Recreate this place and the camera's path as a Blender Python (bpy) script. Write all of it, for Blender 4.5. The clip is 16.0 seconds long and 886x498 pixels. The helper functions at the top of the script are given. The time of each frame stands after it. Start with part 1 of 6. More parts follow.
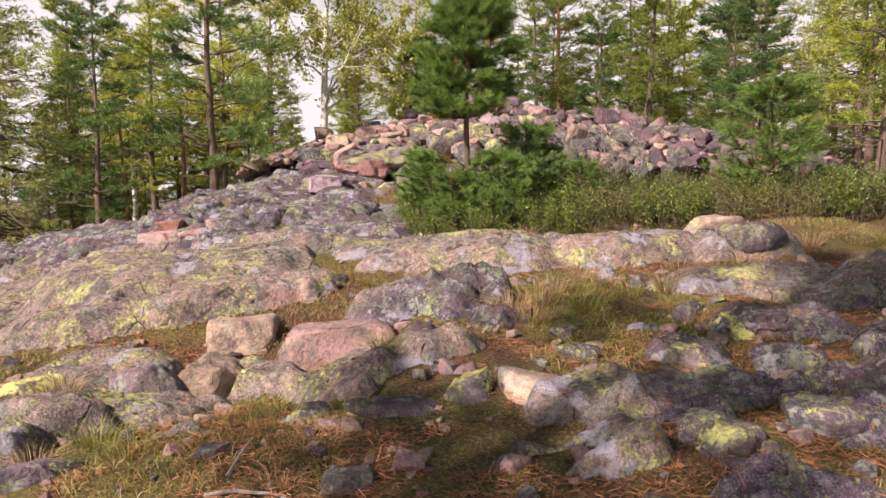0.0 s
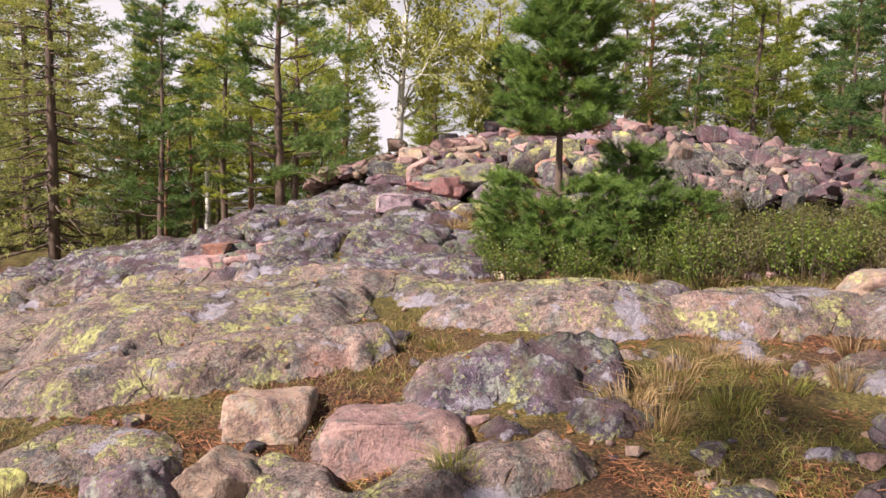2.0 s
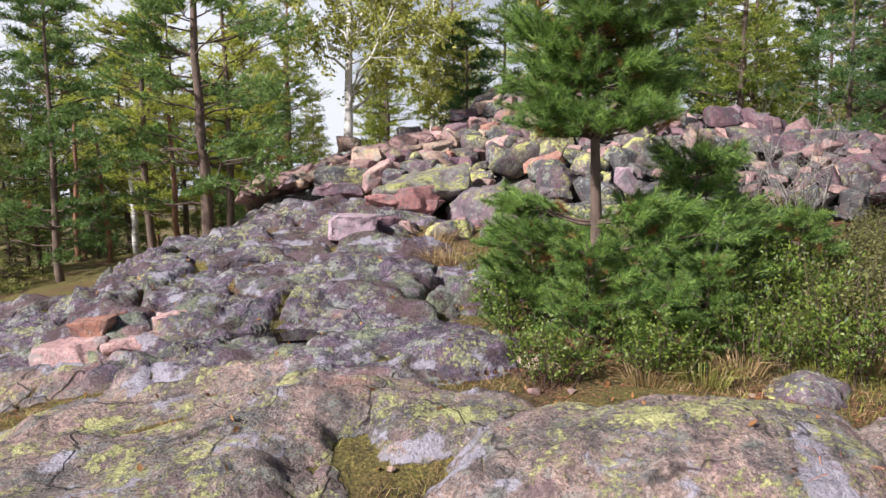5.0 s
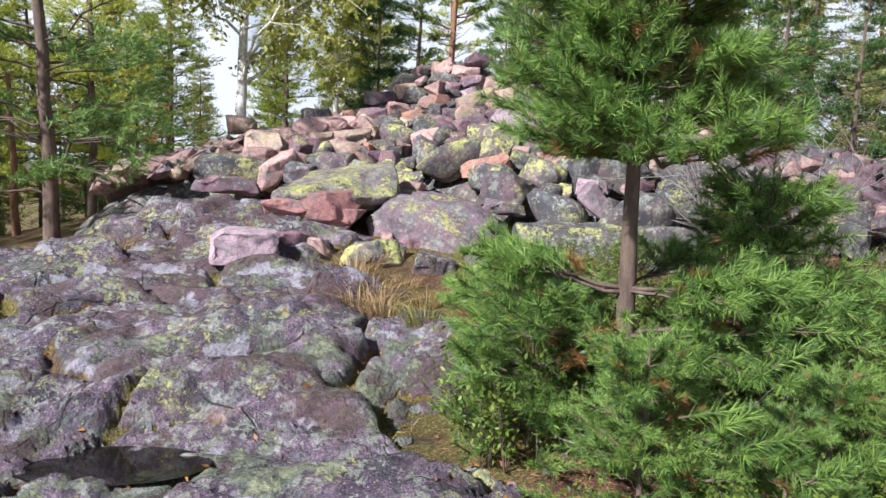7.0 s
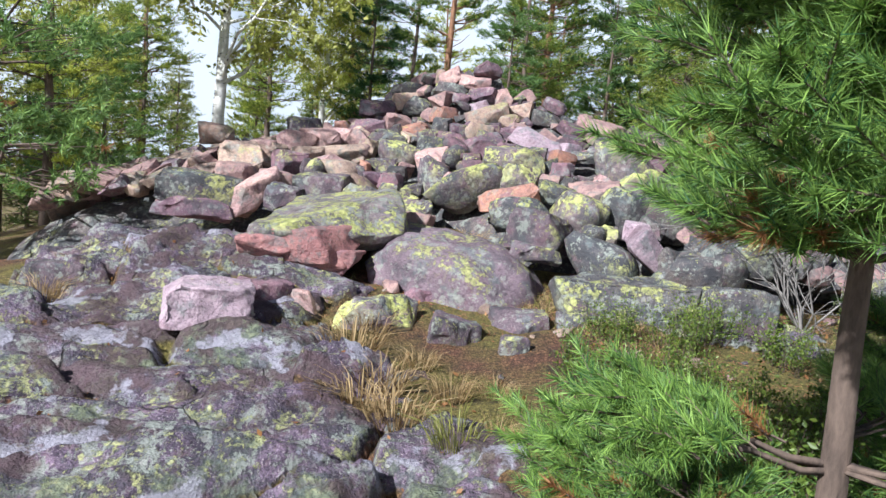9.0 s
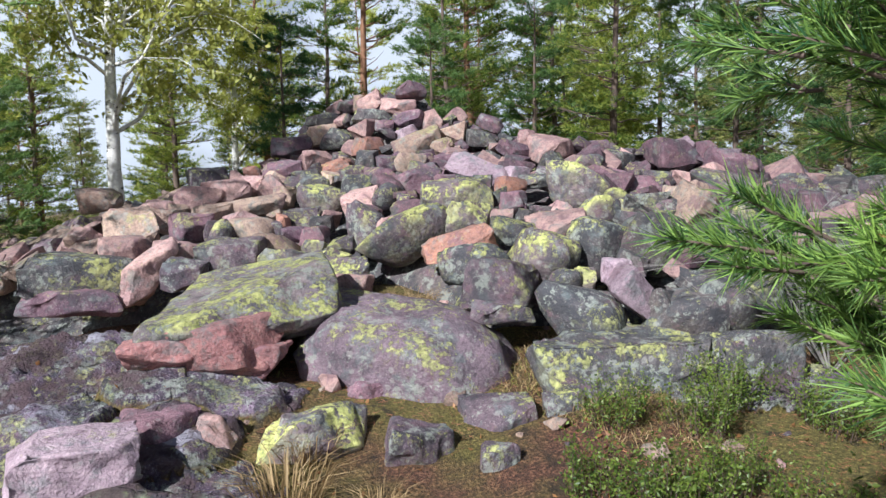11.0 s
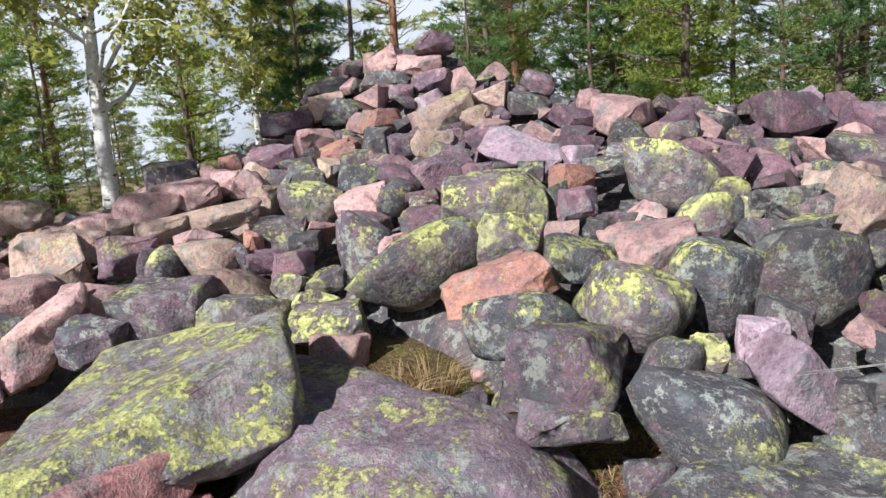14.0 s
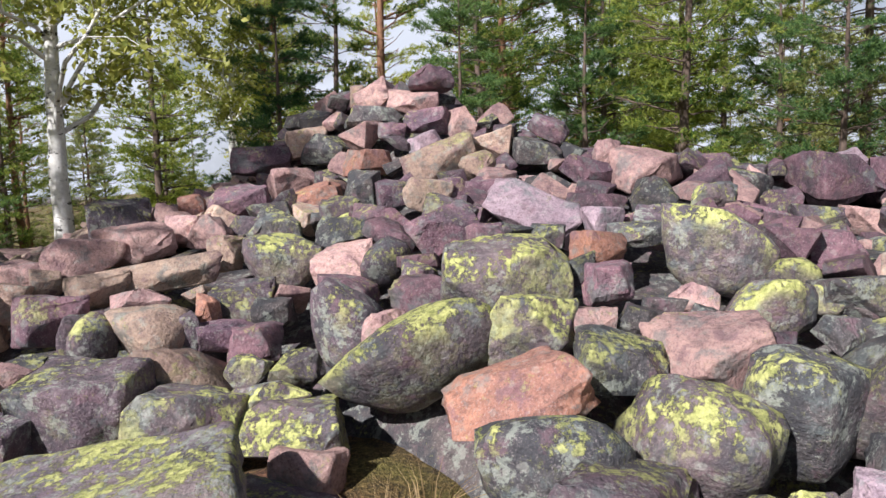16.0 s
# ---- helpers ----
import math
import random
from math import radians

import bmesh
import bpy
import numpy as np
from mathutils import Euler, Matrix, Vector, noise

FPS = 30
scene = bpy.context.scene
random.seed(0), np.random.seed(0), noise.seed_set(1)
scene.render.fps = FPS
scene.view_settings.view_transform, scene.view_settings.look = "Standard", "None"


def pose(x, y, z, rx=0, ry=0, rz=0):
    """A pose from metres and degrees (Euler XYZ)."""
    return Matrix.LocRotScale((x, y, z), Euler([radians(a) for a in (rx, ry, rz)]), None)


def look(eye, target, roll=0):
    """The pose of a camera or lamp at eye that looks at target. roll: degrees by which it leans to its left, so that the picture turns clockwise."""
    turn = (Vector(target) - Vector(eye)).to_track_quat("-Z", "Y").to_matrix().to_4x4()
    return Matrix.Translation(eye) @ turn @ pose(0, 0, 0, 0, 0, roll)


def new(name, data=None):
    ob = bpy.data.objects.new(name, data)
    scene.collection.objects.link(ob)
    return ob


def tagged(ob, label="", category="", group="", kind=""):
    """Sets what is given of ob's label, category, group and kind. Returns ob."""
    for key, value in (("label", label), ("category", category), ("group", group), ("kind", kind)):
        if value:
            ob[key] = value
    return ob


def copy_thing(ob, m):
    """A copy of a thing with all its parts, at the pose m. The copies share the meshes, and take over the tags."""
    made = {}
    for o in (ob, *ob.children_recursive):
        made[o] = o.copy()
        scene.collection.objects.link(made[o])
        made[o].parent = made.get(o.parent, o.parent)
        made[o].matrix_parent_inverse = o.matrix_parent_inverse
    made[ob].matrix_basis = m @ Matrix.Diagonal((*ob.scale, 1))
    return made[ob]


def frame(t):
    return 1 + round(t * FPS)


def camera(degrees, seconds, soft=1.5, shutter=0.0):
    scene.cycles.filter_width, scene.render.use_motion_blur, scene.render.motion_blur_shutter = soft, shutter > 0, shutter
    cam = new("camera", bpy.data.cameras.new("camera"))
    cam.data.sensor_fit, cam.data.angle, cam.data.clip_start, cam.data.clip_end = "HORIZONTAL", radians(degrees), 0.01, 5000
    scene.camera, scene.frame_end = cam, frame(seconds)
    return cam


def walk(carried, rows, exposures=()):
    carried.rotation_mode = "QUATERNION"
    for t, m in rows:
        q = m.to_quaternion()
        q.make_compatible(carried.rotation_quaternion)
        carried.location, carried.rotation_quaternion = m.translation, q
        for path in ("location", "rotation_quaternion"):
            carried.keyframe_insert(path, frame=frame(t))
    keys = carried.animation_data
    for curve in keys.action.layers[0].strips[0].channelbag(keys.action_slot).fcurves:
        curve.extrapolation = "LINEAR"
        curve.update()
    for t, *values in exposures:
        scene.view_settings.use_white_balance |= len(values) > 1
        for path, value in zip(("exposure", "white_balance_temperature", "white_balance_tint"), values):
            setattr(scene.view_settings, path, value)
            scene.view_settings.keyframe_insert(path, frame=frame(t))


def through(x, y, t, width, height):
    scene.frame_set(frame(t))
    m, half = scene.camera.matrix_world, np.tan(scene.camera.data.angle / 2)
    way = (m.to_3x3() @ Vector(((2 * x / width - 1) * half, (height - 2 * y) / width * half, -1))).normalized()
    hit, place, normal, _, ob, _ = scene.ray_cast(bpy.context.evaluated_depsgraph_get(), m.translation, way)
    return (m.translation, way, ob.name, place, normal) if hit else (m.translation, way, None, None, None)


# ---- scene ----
cam = camera(63.61, 16.0)
PATH = [
    (0, (0.000, 0.000, 1.495), (0.000, 1.991, 1.304), -0.2),
    (0.5, (0.057, 0.246, 1.553), (-0.015, 2.234, 1.346), -0.6),
    (1, (-0.002, 0.584, 1.549), (-0.079, 2.566, 1.295), -0.8),
    (1.5, (-0.116, 0.977, 1.613), (-0.208, 2.958, 1.353), -1.4),
    (2, (-0.126, 1.347, 1.668), (-0.328, 3.329, 1.502), 1.6),
    (2.5, (-0.176, 1.629, 1.675), (-0.418, 3.603, 1.461), 1.4),
    (3, (-0.326, 1.952, 1.714), (-0.553, 3.926, 1.488), 2.1),
    (3.5, (-0.426, 2.328, 1.773), (-0.619, 4.303, 1.522), 1.4),
    (4, (-0.497, 2.806, 1.864), (-0.711, 4.781, 1.635), 0.5),
    (4.5, (-0.593, 3.300, 1.941), (-0.767, 5.280, 1.726), 0.3),
    (5, (-0.635, 3.816, 2.028), (-0.704, 5.804, 1.818), -0.9),
    (5.2, (-0.660, 4.013, 2.095), (-0.639, 6.001, 1.878), 0.2),
    (6.25, (-0.845, 5.043, 2.195), (-0.701, 7.023, 1.956), 1.6),
    (7.3, (-1.029, 6.072, 2.296), (-0.764, 8.037, 2.034), 2.9),
    (7.5, (-1.052, 6.238, 2.319), (-0.777, 8.203, 2.062), 3.6),
    (8, (-1.088, 6.623, 2.386), (-0.717, 8.573, 2.148), 4.5),
    (8.5, (-1.130, 6.979, 2.404), (-0.841, 8.947, 2.199), 4.1),
    (9, (-1.162, 7.271, 2.432), (-0.866, 9.235, 2.196), 4.7),
    (9.5, (-1.181, 7.550, 2.452), (-0.821, 9.507, 2.249), 3.6),
    (10, (-1.138, 7.856, 2.470), (-0.703, 9.796, 2.248), 1.2),
    (10.2, (-1.114, 7.974, 2.521), (-0.687, 9.922, 2.373), -0.2),
    (11.25, (-1.007, 8.584, 2.737), (-0.518, 10.510, 2.514), -2.4),
    (12.3, (-0.900, 9.194, 2.952), (-0.351, 11.094, 2.655), -4.6),
    (12.5, (-0.776, 9.361, 2.932), (-0.332, 11.295, 2.684), -4.8),
    (13, (-0.595, 9.757, 2.930), (-0.185, 11.695, 2.654), -4.2),
    (13.5, (-0.524, 10.144, 2.976), (-0.133, 12.088, 2.716), -4.2),
    (14, (-0.396, 10.420, 2.957), (-0.081, 12.369, 2.634), -4.6),
    (14.5, (-0.280, 10.669, 2.941), (0.037, 12.605, 2.548), -2.7),
    (15, (-0.264, 10.901, 2.976), (0.239, 12.806, 2.633), -0.7),
    (15.5, (-0.349, 11.086, 3.041), (0.173, 13.004, 2.825), -0.4),
    (16, (-0.375, 11.295, 3.075), (0.017, 13.242, 2.839), -1.9),
]
walk(cam, [(t, look(eye, target, roll)) for t, eye, target, roll in PATH],
     exposures=[(0, 0.70, 7150, 22), (4, 0.62, 6350, 16), (8, 0.86, 5700, 9), (10.2, 0.66, 5500, 5), (12.3, 0.46, 5900, 14), (14.8, 0.66, 5750, 10), (16, 0.50, 5950, 12)])

# ---------- world, sun, exposure ----------
SUN_AZ, SUN_EL = 230.0, 37.0      # degrees clockwise from +y, and above the horizon


def make_world():
    w = bpy.data.worlds.new("sky")
    scene.world = w
    w.use_nodes = True
    nt = w.node_tree
    nt.nodes.clear()
    out = nt.nodes.new("ShaderNodeOutputWorld")
    bg = nt.nodes.new("ShaderNodeBackground")
    sky = nt.nodes.new("ShaderNodeTexSky")
    sky.sky_type, sky.sun_disc = "NISHITA", False
    sky.sun_elevation, sky.sun_rotation = radians(SUN_EL), radians(SUN_AZ)
    co = nt.nodes.new("ShaderNodeTexCoord")
    cl = nt.nodes.new("ShaderNodeTexNoise")
    cl.inputs["Scale"].default_value, cl.inputs["Detail"].default_value = 3.0, 6.0
    ramp = nt.nodes.new("ShaderNodeValToRGB")
    ramp.color_ramp.elements[0].position, ramp.color_ramp.elements[1].position = 0.30, 0.48
    mix = nt.nodes.new("ShaderNodeMix")
    mix.data_type = "RGBA"
    mix.inputs["B"].default_value = (19.5, 19.8, 20.8, 1)
    nt.links.new(co.outputs["Generated"], cl.inputs["Vector"])
    nt.links.new(cl.outputs["Fac"], ramp.inputs["Fac"])
    # haze and cloud thicken towards the horizon
    sep = nt.nodes.new("ShaderNodeSeparateXYZ")
    nt.links.new(co.outputs["Generated"], sep.inputs[0])
    low = nt.nodes.new("ShaderNodeMapRange")
    low.inputs["From Min"].default_value, low.inputs["From Max"].default_value = 0.20, 0.50
    low.inputs["To Min"].default_value, low.inputs["To Max"].default_value = 1.0, 0.06
    nt.links.new(sep.outputs["Z"], low.inputs["Value"])
    mul = nt.nodes.new("ShaderNodeMath")
    mul.operation = "MULTIPLY"
    nt.links.new(ramp.outputs["Color"], mul.inputs[0])
    nt.links.new(low.outputs["Result"], mul.inputs[1])
    nt.links.new(mul.outputs[0], mix.inputs["Factor"])
    nt.links.new(sky.outputs["Color"], mix.inputs["A"])
    nt.links.new(mix.outputs["Result"], bg.inputs["Color"])
    bg.inputs["Strength"].default_value = 0.030
    nt.links.new(bg.outputs["Background"], out.inputs["Surface"])


make_world()
sun = new("sun", bpy.data.lights.new("sun", "SUN"))
sun.data.energy, sun.data.angle, sun.data.color = 5.0, radians(1.0), (1.0, 0.94, 0.85)
sun.matrix_world = look((math.sin(radians(SUN_AZ)) * 30, math.cos(radians(SUN_AZ)) * 30, math.tan(radians(SUN_EL)) * 30), (0, 0, 0))

# ---------- numeric noise ----------


def lattice(ix, iy, seed):
    h = (ix.astype(np.int64) * 374761393 + iy.astype(np.int64) * 668265263 + seed * 974634777) & 0x7FFFFFFF
    h = ((h ^ (h >> 13)) * 1274126177) & 0x7FFFFFFF
    h = ((h ^ (h >> 16)) * 2246822519) & 0x7FFFFFFF
    return ((h ^ (h >> 15)) & 0xFFFFF) / float(0xFFFFF)


def vnoise(x, y, seed=0):
    """Smooth value noise in -1..1."""
    ix, iy = np.floor(x), np.floor(y)
    fx, fy = x - ix, y - iy
    fx, fy = fx * fx * (3 - 2 * fx), fy * fy * (3 - 2 * fy)
    a, b = lattice(ix, iy, seed), lattice(ix + 1, iy, seed)
    c, d = lattice(ix, iy + 1, seed), lattice(ix + 1, iy + 1, seed)
    return 2 * (a + (b - a) * fx + (c - a) * fy + (a - b - c + d) * fx * fy) - 1


def fbm(x, y, seed=0, octaves=4, gain=0.5):
    total, amp = 0.0, 1.0
    for k in range(octaves):
        total = total + amp * vnoise(x * 2**k + 17.3 * k, y * 2**k - 9.1 * k, seed + k)
        amp *= gain
    return total


def cells(x, y, seed=0):
    """Voronoi: the distance to the nearest border, and a random value of the cell and two more."""
    ix, iy = np.floor(x), np.floor(y)
    f1, f2 = np.full(x.shape, 9.0), np.full(x.shape, 9.0)
    who = np.zeros(x.shape)
    px, py = np.zeros(x.shape), np.zeros(x.shape)
    for dx in (-1, 0, 1):
        for dy in (-1, 0, 1):
            jx, jy = ix + dx, iy + dy
            qx, qy = jx + lattice(jx, jy, seed + 1), jy + lattice(jx, jy, seed + 2)
            d = np.hypot(x - qx, y - qy)
            nearer = d < f1
            f2 = np.where(nearer, f1, np.minimum(f2, d))
            f1 = np.where(nearer, d, f1)
            who = np.where(nearer, lattice(jx, jy, seed + 3), who)
            px, py = np.where(nearer, x - qx, px), np.where(nearer, y - qy, py)
    return f2 - f1, who, px, py


def sstep(a, b, x):
    t = np.clip((x - a) / (b - a), 0, 1)
    return t * t * (3 - 2 * t)


# ---------- the hill ----------
def soil(x, y):
    """The soil of the hill, without the bare rock."""
    z = -0.03 + 0.127 * y - 0.09 * sstep(6.5, 9.5, y)
    z = np.where(y > 13.0, 1.53 + 0.30 * (1 - np.exp(-(y - 13.0) / 2.5)), z)
    z = np.where(y < 0, -0.03 + 0.06 * y, z)
    left = np.log1p(np.exp((-x - 1.9 - 0.5 * sstep(5, 9, y)) * 1.6)) / 1.6
    z = z - 0.20 * np.minimum(left, 6 + 0 * x) * (1 + 0.25 * sstep(9, 11, y)) - 0.06 * np.maximum(left - 6, 0)
    z = z + 0.045 * np.clip(x, 0, 5) * (1 - sstep(8, 12, y))
    z = z - 0.27 * np.exp(-(((x + 1.5) / 1.1) ** 2 + ((y - 4.5) / 0.95) ** 2)) - 0.10 - 0.10 * sstep(7.5, 9.5, y) * sstep(0.3, -0.8, x) * (1 - sstep(11.5, 13.0, y))
    z = z + 0.22 * np.exp(-(((x + 0.2) / 0.9) ** 2 + ((y - 14.3) / 0.75) ** 2))
    far = np.maximum(np.hypot(x, (y - 12) * 0.9) - 12.0, 0.0)
    z = z - 9.0 * (1 - np.exp(-far / 70.0)) - 0.004 * np.minimum(far, 300.0)
    return z + 0.035 * fbm(x * 0.9, y * 0.9, 5, 3) + 0.012 * fbm(x * 4, y * 4, 9, 3)


def outcrop(x, y, cx, cy, rx, front, back, top, turn=0.0, edge=4.0, tilt=(0.0, 0.0), drop=0.45):
    """A flat-topped knoll of rock: its middle, half width, half depth to the front and back, height of its top,
    turn in degrees, how sharp its shoulders are and how its top leans."""
    wob = 0.10 * vnoise(x * 1.7 + cx, y * 1.7 - cy, 31) + 0.07 * vnoise(x * 4.3, y * 4.3 + cx, 33) + 0.03 * vnoise(x * 11, y * 11 + cx, 34)
    c, s = math.cos(radians(turn)), math.sin(radians(turn))
    u, v = c * (x - cx) + s * (y - cy), -s * (x - cx) + c * (y - cy)
    d = (np.abs(u / rx) ** 2.6 + np.abs(np.where(v < 0, v / front, v / back)) ** 2.6) ** (1 / 2.6) + wob
    d = np.maximum(d, 0)
    return top + tilt[0] * np.clip(u, -2.5 * rx, 2.5 * rx) + tilt[1] * np.clip(v, -3 * front, 3 * back) - drop * np.minimum(d, 3.0) ** edge


def bare_rock(x, y):
    """The height of the bare rock; far under the soil where there is none."""
    tops = [
        # upper slabs of the hill, rising to the cairn
        outcrop(x, y, -2.4, 10.6, 2.2, 2.3, 2.6, 1.24, 8, 5, (0.03, 0.115), 0.4),
        outcrop(x, y, -4.6, 9.6, 2.6, 1.3, 1.6, 0.80, 14, 4, (0.13, 0.10), 0.5),
        outcrop(x, y, -1.6, 8.5, 1.35, 0.95, 0.9, 0.99, 6, 5, (0.02, 0.03), 0.3),
        outcrop(x, y, -0.75, 8.2, 0.55, 0.35, 0.7, 1.02, -20, 4, (0.02, 0.05), 0.3),
        outcrop(x, y, -3.3, 8.6, 1.5, 0.6, 0.9, 0.80, 14, 4, (0.10, 0.10), 0.4),
        outcrop(x, y, -1.3, 7.55, 0.8, 0.45, 0.6, 0.93, 6, 5, (0.02, 0.03), 0.3),
        outcrop(x, y, -2.4, 7.7, 0.9, 0.5, 0.6, 0.80, 10, 5, (0.10, 0.08), 0.3),
        outcrop(x, y, -0.55, 10.1, 0.45, 0.6, 0.9, 1.20, 10, 5, (0.02, 0.1), 0.3),
        # the pale slab
        outcrop(x, y, -2.45, 6.6, 1.45, 0.80, 0.75, 0.80, 12, 5, (0.07, 0.12), 0.4),
        outcrop(x, y, -1.75, 5.85, 0.85, 0.42, 0.6, 0.66, 14, 5, (0.06, 0.12), 0.4),
        outcrop(x, y, -2.75, 5.55, 1.0, 0.50, 0.7, 0.48, 20, 4, (0.08, 0.12), 0.4),
        outcrop(x, y, -3.7, 7.4, 1.7, 0.75, 0.6, 0.52, 16, 4, (0.12, 0.08), 0.4),
        outcrop(x, y, -4.3, 6.3, 1.5, 0.55, 0.7, 0.28, 16, 4, (0.10, 0.08), 0.4),
        outcrop(x, y, -2.35, 4.75, 0.65, 0.30, 0.4, 0.30, 10, 4, (0.06, 0.12), 0.3),
        outcrop(x, y, -3.3, 4.5, 0.9, 0.4, 0.5, 0.18, 10, 4, (0.06, 0.12), 0.3),
        # the dark outcrop in the middle: a crest behind, a lobe before it, low shelves beside
        outcrop(x, y, -0.30, 5.48, 0.62, 0.34, 0.34, 0.66, 16, 5, (0.17, 0.10), 0.4),
        outcrop(x, y, 0.14, 5.50, 0.46, 0.32, 0.34, 0.77, 20, 5, (0.18, 0.12), 0.4),
        outcrop(x, y, 0.12, 5.02, 0.50, 0.32, 0.34, 0.56, -6, 5, (0.02, 0.14), 0.4),
        outcrop(x, y, 0.50, 4.95, 0.30, 0.22, 0.28, 0.48, -30, 5, (-0.05, 0.10), 0.3),
        outcrop(x, y, -0.72, 5.12, 0.55, 0.36, 0.40, 0.48, 8, 6, (0.10, 0.10), 0.4),
        # the broad slab with the pale patch
        outcrop(x, y, 0.15, 6.75, 1.0, 0.58, 0.62, 0.97, -6, 5, (0.03, 0.05), 0.35),
        outcrop(x, y, 1.75, 6.75, 0.85, 0.50, 0.5, 1.02, -4, 5, (0.0, 0.04), 0.35),
        outcrop(x, y, 2.75, 6.55, 0.55, 0.35, 0.4, 1.04, 0, 4, (0.0, 0.0), 0.3),
        outcrop(x, y, 3.9, 5.6, 0.8, 0.3, 0.4, 0.96, 0, 4, (0.0, 0.0), 0.3),
        outcrop(x, y, 3.2, 4.9, 0.7, 0.3, 0.4, 0.86, 0, 4, (0.0, 0.0), 0.3),
        outcrop(x, y, 2.2, 5.6, 0.5, 0.22, 0.3, 0.80, 0, 4, (0.0, 0.0), 0.3),
        outcrop(x, y, -0.72, 7.30, 0.55, 0.42, 0.50, 0.90, 10, 5, (0.04, 0.08), 0.3),
        # low rocks beside the start of the path
        outcrop(x, y, 2.10, 4.45, 0.52, 0.24, 0.30, 0.68, -22, 5, (0.0, 0.06), 0.3),
        outcrop(x, y, 1.42, 4.08, 0.30, 0.22, 0.26, 0.53, -24, 5, (0.0, 0.10), 0.3),
        outcrop(x, y, 1.92, 3.92, 0.28, 0.20, 0.26, 0.53, -20, 5, (0.0, 0.10), 0.3),
        outcrop(x, y, 1.24, 3.30, 0.30, 0.36, 0.28, 0.42, -18, 5, (0.05, 0.12), 0.35),
        outcrop(x, y, 1.90, 3.30, 0.34, 0.42, 0.30, 0.46, -12, 5, (0.05, 0.10), 0.35),
        outcrop(x, y, 1.05, 3.62, 0.30, 0.16, 0.20, 0.40, -14, 5, (0.0, 0.12), 0.3),
        outcrop(x, y, 0.56, 3.82, 0.28, 0.16, 0.22, 0.36, -6, 5, (0.02, 0.12), 0.3),
        outcrop(x, y, -0.26, 3.68, 0.36, 0.18, 0.22, 0.31, 4, 5, (0.02, 0.12), 0.3),
        # slabs at the foot of the cairn
        outcrop(x, y, -1.9, 12.5, 1.3, 0.6, 0.6, 1.52, 10, 5, (0.02, 0.12), 0.4),
        outcrop(x, y, -2.5, 13.4, 1.2, 0.6, 0.6, 1.66, 14, 5, (0.02, 0.1), 0.4),
        outcrop(x, y, 1.9, 12.2, 0.9, 0.5, 0.6, 1.45, 0, 5, (0.0, 0.1), 0.4),
    ]
    z = tops[0]
    for t in tops[1:]:
        z = np.maximum(z, t)
    return z


PUDDLE = (-2.02, 8.86, 0.883)


